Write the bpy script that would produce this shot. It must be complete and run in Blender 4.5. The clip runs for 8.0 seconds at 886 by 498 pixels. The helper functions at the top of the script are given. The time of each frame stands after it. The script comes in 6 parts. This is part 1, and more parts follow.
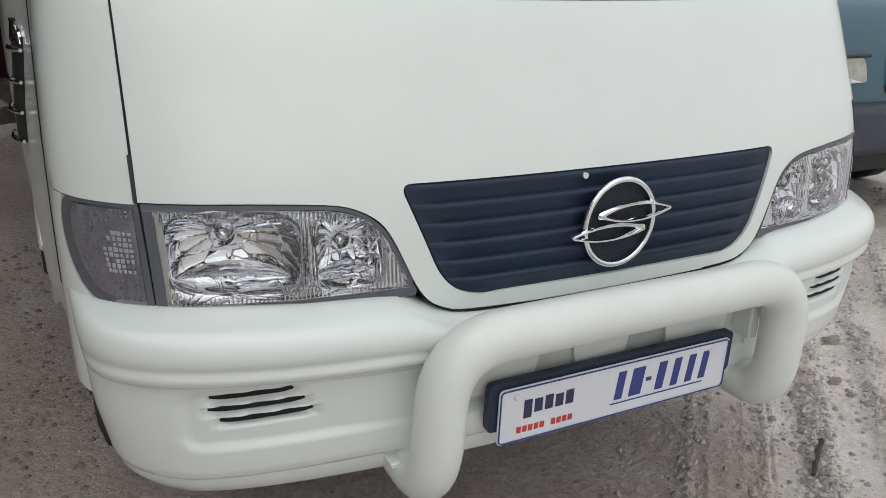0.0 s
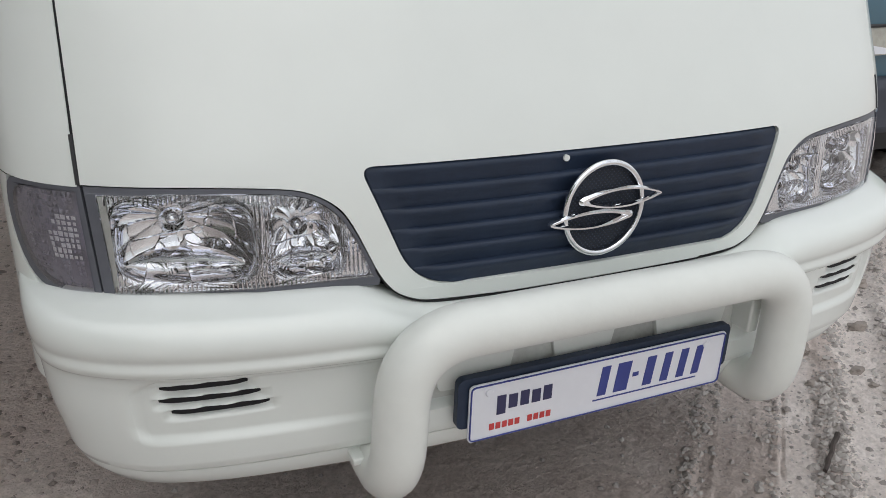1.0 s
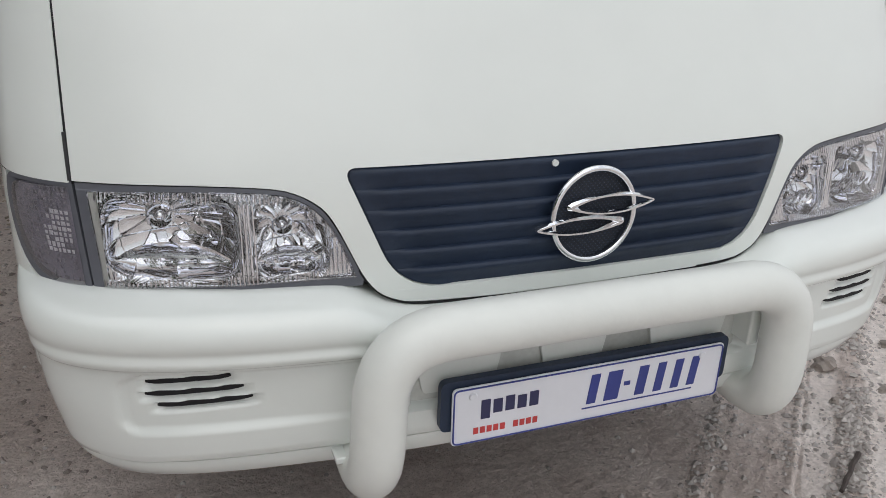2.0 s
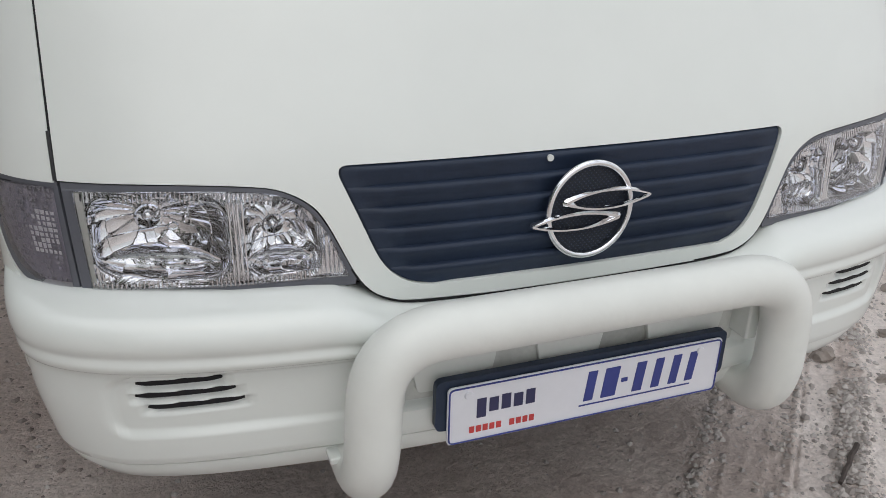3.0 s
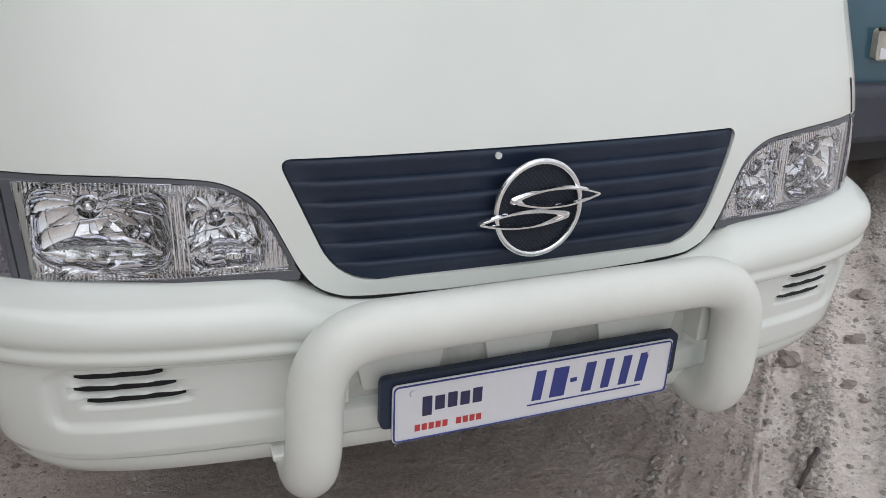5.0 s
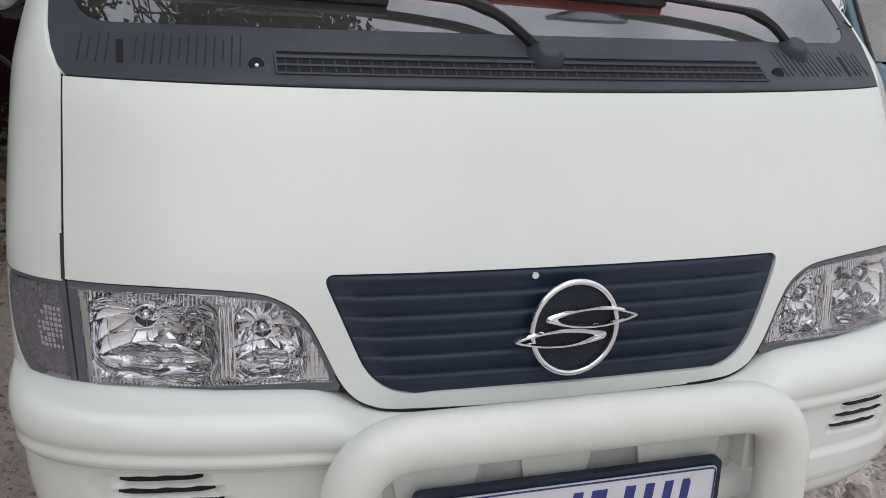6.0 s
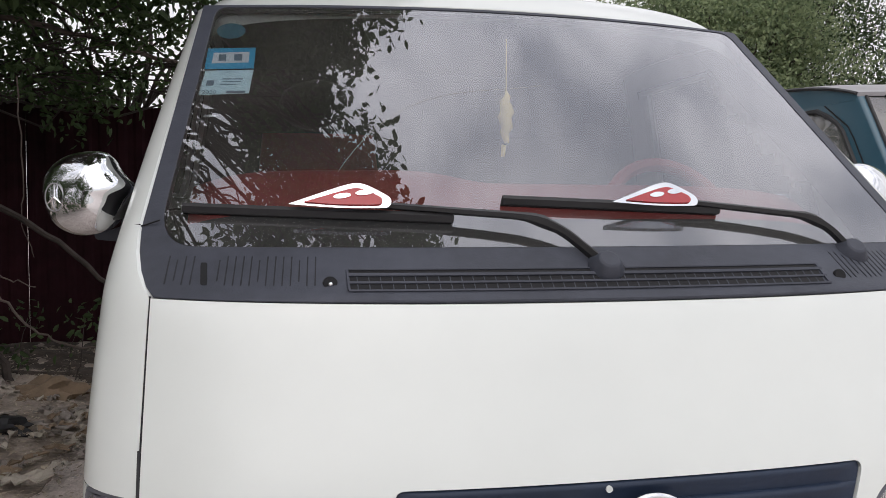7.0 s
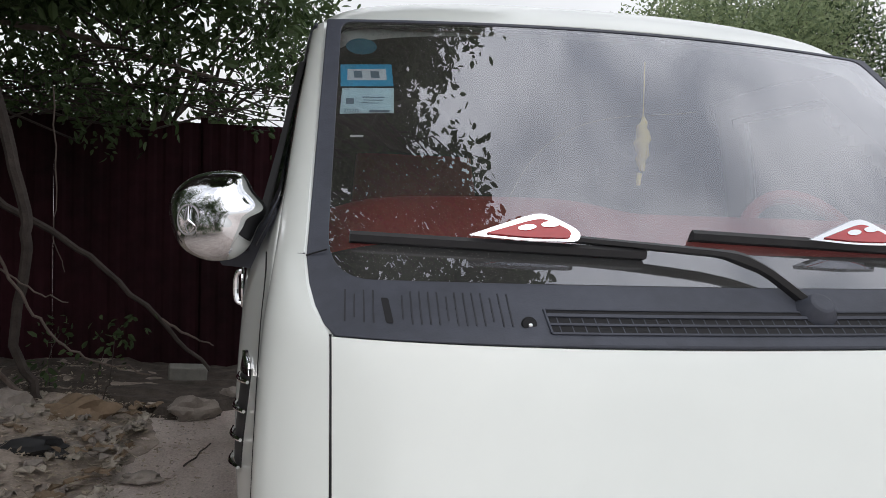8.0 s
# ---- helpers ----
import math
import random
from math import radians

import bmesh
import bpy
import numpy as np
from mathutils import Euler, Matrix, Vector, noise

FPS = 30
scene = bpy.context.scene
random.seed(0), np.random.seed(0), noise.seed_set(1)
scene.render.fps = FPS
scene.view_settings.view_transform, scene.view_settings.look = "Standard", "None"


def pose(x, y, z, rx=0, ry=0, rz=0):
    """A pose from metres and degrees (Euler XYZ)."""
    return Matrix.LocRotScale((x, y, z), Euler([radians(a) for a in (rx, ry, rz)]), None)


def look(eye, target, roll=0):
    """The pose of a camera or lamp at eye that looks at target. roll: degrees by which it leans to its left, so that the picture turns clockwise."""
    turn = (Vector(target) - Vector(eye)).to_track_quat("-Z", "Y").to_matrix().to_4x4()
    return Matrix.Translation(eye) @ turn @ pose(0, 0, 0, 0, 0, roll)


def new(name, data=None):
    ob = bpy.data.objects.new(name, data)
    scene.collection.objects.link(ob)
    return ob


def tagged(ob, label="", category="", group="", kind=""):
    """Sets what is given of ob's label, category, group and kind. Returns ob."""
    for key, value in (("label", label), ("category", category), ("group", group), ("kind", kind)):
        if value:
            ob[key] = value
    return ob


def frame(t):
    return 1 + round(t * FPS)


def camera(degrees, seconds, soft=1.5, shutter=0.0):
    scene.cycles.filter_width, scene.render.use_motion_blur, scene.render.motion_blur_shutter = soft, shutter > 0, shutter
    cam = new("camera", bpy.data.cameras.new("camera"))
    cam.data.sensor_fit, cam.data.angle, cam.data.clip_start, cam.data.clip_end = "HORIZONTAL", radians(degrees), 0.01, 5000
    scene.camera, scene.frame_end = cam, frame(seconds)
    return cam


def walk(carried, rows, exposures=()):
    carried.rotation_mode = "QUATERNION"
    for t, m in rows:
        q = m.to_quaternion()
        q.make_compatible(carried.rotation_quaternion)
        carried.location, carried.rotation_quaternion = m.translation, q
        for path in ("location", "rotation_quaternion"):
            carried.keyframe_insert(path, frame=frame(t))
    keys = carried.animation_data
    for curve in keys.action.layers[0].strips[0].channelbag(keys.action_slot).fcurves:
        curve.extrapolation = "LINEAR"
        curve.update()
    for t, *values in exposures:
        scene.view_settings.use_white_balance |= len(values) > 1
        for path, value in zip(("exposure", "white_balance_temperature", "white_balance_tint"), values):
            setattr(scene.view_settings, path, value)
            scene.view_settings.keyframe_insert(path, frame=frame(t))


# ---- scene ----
cam = camera(57.6, 8.0, soft=0.75)
PATH = [
    (0, (-0.877, -1.038, 1.306), (-0.021, 0.618, 0.581), 2.3),
    (0.1, (-0.869, -1.034, 1.307), (0.007, 0.611, 0.581), 3.2),
    (0.3, (-0.848, -0.955, 1.31), (0.034, 0.668, 0.543), 2.4),
    (0.5, (-0.827, -0.957, 1.299), (-0.005, 0.677, 0.49), 2.6),
    (0.7, (-0.798, -0.973, 1.296), (-0.012, 0.671, 0.472), 2.3),
    (1, (-0.738, -1.01, 1.307), (0.017, 0.659, 0.507), 1.9),
    (1.2, (-0.707, -1.036, 1.304), (-0.007, 0.67, 0.528), 2.1),
    (1.5, (-0.664, -1.054, 1.306), (0.013, 0.654, 0.518), 2.8),
    (1.7, (-0.651, -1.058, 1.306), (0.009, 0.659, 0.52), 2.3),
    (2.8, (-0.64, -1.031, 1.311), (-0.007, 0.691, 0.514), 1.1),
    (3, (-0.633, -1.032, 1.312), (0.01, 0.676, 0.495), 1.3),
    (3.5, (-0.625, -1.035, 1.311), (0.035, 0.679, 0.52), 1.3),
    (4, (-0.617, -1.033, 1.314), (0.061, 0.672, 0.519), 1.4),
    (4.2, (-0.614, -1.034, 1.312), (0.068, 0.667, 0.51), 1.6),
    (5.3, (-0.553, -1.066, 1.302), (0.099, 0.644, 0.494), 3.0),
    (5.5, (-0.545, -1.077, 1.305), (0.07, 0.671, 0.552), 2.4),
    (5.8, (-0.535, -1.097, 1.321), (0.006, 0.716, 0.674), 1.6),
    (6, (-0.538, -1.102, 1.323), (-0.009, 0.746, 0.772), 2.0),
    (6.3, (-0.548, -1.103, 1.352), (-0.089, 0.806, 0.971), 0.5),
    (6.5, (-0.548, -1.108, 1.353), (-0.113, 0.826, 1.091), -0.2),
    (6.8, (-0.554, -1.106, 1.367), (-0.144, 0.844, 1.195), 0.2),
    (7, (-0.562, -1.114, 1.371), (-0.154, 0.841, 1.264), 0.2),
    (7.3, (-0.589, -1.094, 1.389), (-0.148, 0.856, 1.31), 0.9),
    (7.5, (-0.638, -1.059, 1.391), (-0.197, 0.892, 1.353), 1.5),
    (7.7, (-0.713, -1.01, 1.391), (-0.205, 0.924, 1.373), 1.7),
    (8, (-0.853, -0.933, 1.388), (-0.435, 1.021, 1.329), 1.5),
]
walk(cam, [(t, look(eye, target, roll)) for t, eye, target, roll in PATH],
     exposures=[(0.0, -0.40, 6420, 6), (1.5, -0.40, 6420, 9), (4.5, -0.42, 6420, 9), (5.5, -0.42, 6420, 9), (5.8, -0.42, 6420, 10), (6.2, -0.44, 6460, 11), (6.6, -0.34, 6500, 13), (7.0, -0.20, 6520, 13), (7.4, -0.20, 6500, 12), (8.0, -0.20, 6400, 10)])

# ---- daylight: overcast ----
world = bpy.data.worlds.new("overcast_sky")
scene.world = world
world.use_nodes = True
wn, wl = world.node_tree.nodes, world.node_tree.links
wn.clear()
SUN_EL, SUN_ROT = 58.0, 205.0
sky = wn.new("ShaderNodeTexSky")
sky.sky_type, sky.sun_disc = "NISHITA", False
sky.sun_elevation, sky.sun_rotation = radians(SUN_EL), radians(SUN_ROT)
sky.dust_density = 4.0
coord = wn.new("ShaderNodeTexCoord")
flat = wn.new("ShaderNodeMapping")
flat.inputs["Scale"].default_value = (1.5, 1.5, 1.5)
cloud = wn.new("ShaderNodeTexNoise")
cloud.inputs["Scale"].default_value, cloud.inputs["Detail"].default_value = 3.6, 6.0
cloud.inputs["Roughness"].default_value, cloud.inputs["Distortion"].default_value = 0.5, 0.4
ramp = wn.new("ShaderNodeValToRGB")
ramp.color_ramp.elements[0].position, ramp.color_ramp.elements[0].color = 0.32, (5.3, 5.5, 5.9, 1)
ramp.color_ramp.elements[1].position, ramp.color_ramp.elements[1].color = 0.66, (10.4, 10.4, 10.5, 1)
mix = wn.new("ShaderNodeMix")
mix.data_type = "RGBA"
mix.inputs[0].default_value = 0.86
bg = wn.new("ShaderNodeBackground")
bg.inputs["Strength"].default_value = 0.124
out = wn.new("ShaderNodeOutputWorld")
wl.new(coord.outputs["Generated"], flat.inputs["Vector"])
wl.new(flat.outputs["Vector"], cloud.inputs["Vector"])
wl.new(cloud.outputs["Fac"], ramp.inputs["Fac"])
wl.new(sky.outputs["Color"], mix.inputs[6])
# the cloud's structure fades into an even bright haze towards the horizon
haze = wn.new("ShaderNodeMix")
haze.data_type = "RGBA"
haze.inputs[6].default_value = (12.5, 12.5, 12.6, 1)
up = wn.new("ShaderNodeSeparateXYZ")
wl.new(coord.outputs["Generated"], up.inputs["Vector"])
low = wn.new("ShaderNodeMapRange")
low.inputs["From Min"].default_value, low.inputs["From Max"].default_value = 0.12, 0.55
wl.new(up.outputs["Z"], low.inputs["Value"])
wl.new(low.outputs["Result"], haze.inputs[0])
wl.new(ramp.outputs["Color"], haze.inputs[7])
wl.new(haze.outputs[2], mix.inputs[7])
# an overcast sky is brightest overhead: up to three times its brightness at the horizon
split = wn.new("ShaderNodeSeparateXYZ")
wl.new(coord.outputs["Generated"], split.inputs["Vector"])
rise = wn.new("ShaderNodeMapRange")
rise.inputs["From Min"].default_value, rise.inputs["From Max"].default_value = 0.0, 1.0
rise.inputs["To Min"].default_value, rise.inputs["To Max"].default_value = 0.58, 1.65
wl.new(split.outputs["Z"], rise.inputs["Value"])
scaled = wn.new("ShaderNodeVectorMath")
scaled.operation = "SCALE"
wl.new(mix.outputs[2], scaled.inputs[0])
wl.new(rise.outputs["Result"], scaled.inputs["Scale"])
wl.new(scaled.outputs["Vector"], bg.inputs["Color"])
wl.new(bg.outputs["Background"], out.inputs["Surface"])

sun_data = bpy.data.lights.new("sun", "SUN")
sun_data.energy, sun_data.angle, sun_data.color = 0.5, radians(70), (1.0, 0.97, 0.92)
sun = new("sun", sun_data)
sun.matrix_world = look((-3, -6, 9), (0, 0, 0))


# ---- materials ----
def material(name, color, rough=0.5, metal=0.0, vary=0.12, scale=8.0, bump=0.0, bump_scale=60.0, spec=0.5, coat=0.0, tint=None, coords="Object"):
    """A surface with its colour broken up at two scales and a fine relief."""
    m = bpy.data.materials.new(name)
    m.use_nodes = True
    n, l = m.node_tree.nodes, m.node_tree.links
    b = n["Principled BSDF"]
    b.inputs["Roughness"].default_value, b.inputs["Metallic"].default_value = rough, metal
    b.inputs["Specular IOR Level"].default_value, b.inputs["Coat Weight"].default_value = spec, coat
    b.inputs["Coat Roughness"].default_value = 0.06
    tc = n.new("ShaderNodeTexCoord")
    big = n.new("ShaderNodeTexNoise")
    big.inputs["Scale"].default_value, big.inputs["Detail"].default_value = scale, 4.0
    small = n.new("ShaderNodeTexNoise")
    small.inputs["Scale"].default_value, small.inputs["Detail"].default_value = scale * 9.0, 3.0
    l.new(tc.outputs[coords], big.inputs["Vector"])
    l.new(tc.outputs[coords], small.inputs["Vector"])
    add = n.new("ShaderNodeMath")
    add.operation = "MULTIPLY_ADD"
    add.inputs[1].default_value = 0.35
    l.new(small.outputs["Fac"], add.inputs[0])
    l.new(big.outputs["Fac"], add.inputs[2])
    r = n.new("ShaderNodeValToRGB")
    lo = tint if tint else tuple(c * (1 - vary) for c in color)
    hi = tuple(min(1, c * (1 + vary)) for c in color)
    r.color_ramp.elements[0].position, r.color_ramp.elements[0].color = 0.45, (*lo, 1)
    r.color_ramp.elements[1].position, r.color_ramp.elements[1].color = 0.9, (*hi, 1)
    l.new(add.outputs[0], r.inputs["Fac"])
    l.new(r.outputs["Color"], b.inputs["Base Color"])
    if bump:
        g = n.new("ShaderNodeTexNoise")
        g.inputs["Scale"].default_value, g.inputs["Detail"].default_value = bump_scale, 4.0
        k = n.new("ShaderNodeBump")
        k.inputs["Strength"].default_value, k.inputs["Distance"].default_value = bump, 0.01
        l.new(tc.outputs[coords], g.inputs["Vector"])
        l.new(g.outputs["Fac"], k.inputs["Height"])
        l.new(k.outputs["Normal"], b.inputs["Normal"])
    return m


def pane(name, tint, gloss_rough=0.0, ior=1.5, extra=0.0, dust=0.0):
    """A thin sheet of glass: tinted see-through with a mirror reflection by Fresnel, and a film of dust."""
    m = bpy.data.materials.new(name)
    m.use_nodes = True
    n, l = m.node_tree.nodes, m.node_tree.links
    n.clear()
    o = n.new("ShaderNodeOutputMaterial")
    t = n.new("ShaderNodeBsdfTransparent")
    t.inputs["Color"].default_value = (*tint, 1)
    g = n.new("ShaderNodeBsdfGlossy")
    g.inputs["Roughness"].default_value = gloss_rough
    g.inputs["Color"].default_value = (0.93, 0.94, 1.0, 1)
    f = n.new("ShaderNodeFresnel")
    f.inputs["IOR"].default_value = ior
    a = n.new("ShaderNodeMath")
    a.operation = "MULTIPLY_ADD"
    a.inputs[1].default_value, a.inputs[2].default_value = 1.8, extra
    l.new(f.outputs["Fac"], a.inputs[0])
    x = n.new("ShaderNodeMixShader")
    l.new(a.outputs[0], x.inputs["Fac"])
    l.new(t.outputs[0], x.inputs[1])
    l.new(g.outputs[0], x.inputs[2])
    last = x
    if dust:
        d = n.new("ShaderNodeBsdfDiffuse")
        d.inputs["Color"].default_value = (0.5, 0.48, 0.45, 1)
        tc = n.new("ShaderNodeTexCoord")
        s = n.new("ShaderNodeTexNoise")
        s.inputs["Scale"].default_value, s.inputs["Detail"].default_value = 5.0, 6.0
        l.new(tc.outputs["Object"], s.inputs["Vector"])
        p = n.new("ShaderNodeMath")
        p.operation = "MULTIPLY"
        p.inputs[1].default_value = dust
        l.new(s.outputs["Fac"], p.inputs[0])
        y = n.new("ShaderNodeMixShader")
        l.new(p.outputs[0], y.inputs["Fac"])
        l.new(x.outputs[0], y.inputs[1])
        l.new(d.outputs[0], y.inputs[2])
        last = y
    l.new(last.outputs[0], o.inputs["Surface"])
    return m


CREAM = material("cream_white_paint", (0.752, 0.785, 0.757), 0.30, vary=0.025, scale=1.5, coat=0.8)
CREAM_BAR = material("cream_paint_on_tube", (0.745, 0.765, 0.732), 0.38, vary=0.04, scale=4.0, coat=0.25, bump=0.03, bump_scale=90)
PRIMER = material("dusty_grey_white_paint", (0.55, 0.55, 0.51), 0.55, vary=0.15, scale=9.0)
NAVY = material("dark_navy_plastic", (0.018, 0.029, 0.055), 0.45, vary=0.2, scale=6.0, bump=0.05, bump_scale=200, spec=0.35)
MESH_BLACK = material("black_perforated_mesh", (0.010, 0.014, 0.024), 0.6)
BLACK = material("black_rubber", (0.018, 0.018, 0.02), 0.55, vary=0.2)
VOID = material("black_cavity", (0.006, 0.006, 0.008), 0.8)
TRIM = material("weathered_dark_grey_plastic", (0.050, 0.055, 0.073), 0.55, vary=0.25, scale=5.0, bump=0.08, bump_scale=260, spec=0.4)
# darker copy of the trim: the rib grooves' shade as a colour
GROOVE = material("groove_shade_plastic", (0.020, 0.021, 0.028), 0.7, vary=0.25, scale=30.0)
HOUSING = material("grey_plastic_housing", (0.11, 0.115, 0.135), 0.42, vary=0.15, scale=6.0)
CHROME = material("chrome", (0.83, 0.84, 0.86), 0.05, metal=1.0, vary=0.03)
REFLECTOR = material("faceted_reflector", (0.95, 0.95, 0.96), 0.03, metal=1.0, vary=0.03, scale=14)
PLATE_WHITE = material("white_plate_enamel", (0.74, 0.75, 0.80), 0.35, vary=0.03)
PLATE_BLUE = material("blue_plate_ink", (0.035, 0.05, 0.24), 0.45, vary=0.1)
PLATE_RED = material("red_plate_ink", (0.50, 0.05, 0.05), 0.45)
PLATE_BLACK = material("dark_blue_script_ink", (0.03, 0.03, 0.09), 0.45)
RED = material("red_lacquer", (0.40, 0.035, 0.04), 0.22, vary=0.1, coat=0.5)
RED_CLOTH = material("red_dashboard_leather", (0.24, 0.017, 0.015), 0.6, vary=0.2, scale=6, bump=0.1, bump_scale=120)
DARK_CLOTH = material("dark_interior_plastic", (0.03, 0.028, 0.03), 0.7, vary=0.2)
YELLOW_CLOTH = material("yellow_tassel_thread", (0.85, 0.68, 0.20), 0.8, vary=0.2, scale=30)
STICKER_BLUE = material("blue_sticker_paper", (0.04, 0.42, 0.68), 0.5, vary=0.08)
STICKER_DARK = material("dark_teal_sticker", (0.02, 0.15, 0.22), 0.5)
STICKER_PALE = material("pale_blue_sticker_paper", (0.66, 0.84, 0.92), 0.5, vary=0.12, scale=20)
STICKER_WHITE = material("white_sticker_paper", (0.75, 0.78, 0.80), 0.5, vary=0.05)
INK = material("grey_print", (0.16, 0.22, 0.28), 0.6)
TYRE = material("tyre_rubber", (0.022, 0.022, 0.023), 0.75, vary=0.25, bump=0.2)
STEEL = material("grey_steel_wheel", (0.35, 0.35, 0.36), 0.45, metal=0.7, vary=0.15)
GLASS = pane("windscreen_glass", (0.78, 0.82, 0.82), 0.0, 1.5, 0.13, dust=0.10)
PRISM = material("lit_prism_plastic", (0.92, 0.92, 0.95), 0.10, metal=0.0, vary=0.15, scale=24)
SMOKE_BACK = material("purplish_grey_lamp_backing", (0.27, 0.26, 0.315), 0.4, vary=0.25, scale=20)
PRISM_DIM = material("unlit_prism_plastic", (0.40, 0.385, 0.45), 0.12, metal=0.3, vary=0.3, scale=24)
LENS = pane("clear_headlight_lens", (0.96, 0.97, 0.98), 0.02, 1.45, 0.02, dust=0.08)
SMOKE_LENS = pane("smoked_indicator_lens", (0.93, 0.91, 0.97), 0.03, 1.45, 0.02, dust=0.20)
TINT = pane("dark_tinted_glass", (0.34, 0.36, 0.37), 0.0, 1.5, 0.02)
# this grey film stands in for sky light on and through the glass
GREYED_GLASS = pane("greyed_car_glass", (0.80, 0.82, 0.82), 0.02, 1.5, 0.05, dust=0.75)
TEAL = material("teal_blue_car_paint", (0.030, 0.095, 0.138), 0.3, vary=0.08, scale=2.0, coat=0.6)
SIDE_TINT = pane("dark_film_on_side_glass", (0.07, 0.075, 0.08), 0.0, 1.5, 0.02)
BEAM = material("shaded_beam_grey", (0.56, 0.57, 0.54), 0.55, vary=0.2, scale=12.0)
GREY_ROOF = material("dusty_grey_car_roof", (0.30, 0.29, 0.30), 0.5, vary=0.1, scale=3.0)
AMBER = material("amber_lens", (0.75, 0.42, 0.02), 0.25, coat=0.4)
PALE_LAMP = material("pale_lamp_lens", (0.40, 0.39, 0.34), 0.2, vary=0.15, scale=25, coat=0.5)
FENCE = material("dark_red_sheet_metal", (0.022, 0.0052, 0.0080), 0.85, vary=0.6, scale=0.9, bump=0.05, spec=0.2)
BARK = material("grey_brown_bark", (0.055, 0.043, 0.038), 0.85, vary=0.3, scale=12, bump=0.5, bump_scale=50)
DRY = material("dry_grey_branch", (0.13, 0.10, 0.086), 0.8, vary=0.25, scale=14, bump=0.3)
ROCK = material("dusty_stone", (0.27, 0.235, 0.21), 0.85, vary=0.22, scale=10, bump=0.4, bump_scale=40)
OCHRE = material("ochre_clay_lump", (0.23, 0.165, 0.11), 0.9, vary=0.25, scale=8, bump=0.5, bump_scale=30)
PALE_SCRAP = material("pale_scrap_board", (0.40, 0.355, 0.30), 0.8, vary=0.2, scale=9)
# leafy soil, toned below the dirt so that it carries the trees' shade
SOIL = material("shade_toned_leafy_soil", (0.33, 0.275, 0.235), 0.9, vary=0.4, scale=7, bump=0.6, bump_scale=45)
# dark tone that puts the shade by the fence into a ground strip
FENCE_SHADE = material("fence_foot_shade", (0.075, 0.060, 0.050), 0.95, vary=0.45, scale=9, bump=0.7, bump_scale=40)
CONCRETE = material("grey_concrete_block", (0.24, 0.23, 0.21), 0.85, vary=0.15, scale=12, bump=0.3)


def leaf_material(name, a, b, thin=0.0):
    m = bpy.data.materials.new(name)
    m.use_nodes = True
    n, l = m.node_tree.nodes, m.node_tree.links
    p = n["Principled BSDF"]
    p.inputs["Roughness"].default_value = 0.55
    p.inputs["Specular IOR Level"].default_value = 0.3
    g = n.new("ShaderNodeNewGeometry")
    r = n.new("ShaderNodeValToRGB")
    r.color_ramp.elements[0].color, r.color_ramp.elements[1].color = (*a, 1), (*b, 1)
    l.new(g.outputs["Random Per Island"], r.inputs["Fac"])
    l.new(r.outputs["Color"], p.inputs["Base Color"])
    if thin:
        # a leaf is thin enough for daylight to pass
        t = n.new("ShaderNodeBsdfTranslucent")
        l.new(r.outputs["Color"], t.inputs["Color"])
        x = n.new("ShaderNodeMixShader")
        x.inputs["Fac"].default_value = thin
        l.new(p.outputs[0], x.inputs[1])
        l.new(t.outputs[0], x.inputs[2])
        l.new(x.outputs[0], n["Material Output"].inputs["Surface"])
    return m


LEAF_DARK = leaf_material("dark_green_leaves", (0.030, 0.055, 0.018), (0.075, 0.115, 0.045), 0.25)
# far trees' green, paled so that distance haze sits in its colour
LEAF_LIGHT = leaf_material("haze_paled_green_leaves", (0.20, 0.265, 0.15), (0.43, 0.49, 0.28), 0.45)
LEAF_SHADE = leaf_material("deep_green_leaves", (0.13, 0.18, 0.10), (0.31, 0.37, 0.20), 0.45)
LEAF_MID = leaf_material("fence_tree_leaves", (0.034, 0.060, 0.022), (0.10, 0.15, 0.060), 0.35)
LEAF_DRY = leaf_material("dry_fallen_leaves", (0.17, 0.135, 0.10), (0.48, 0.41, 0.32))
CLOD = leaf_material("brown_dirt_clods", (0.16, 0.13, 0.12), (0.33, 0.285, 0.26))
GRIT = leaf_material("loose_grit", (0.24, 0.215, 0.20), (0.50, 0.465, 0.44))


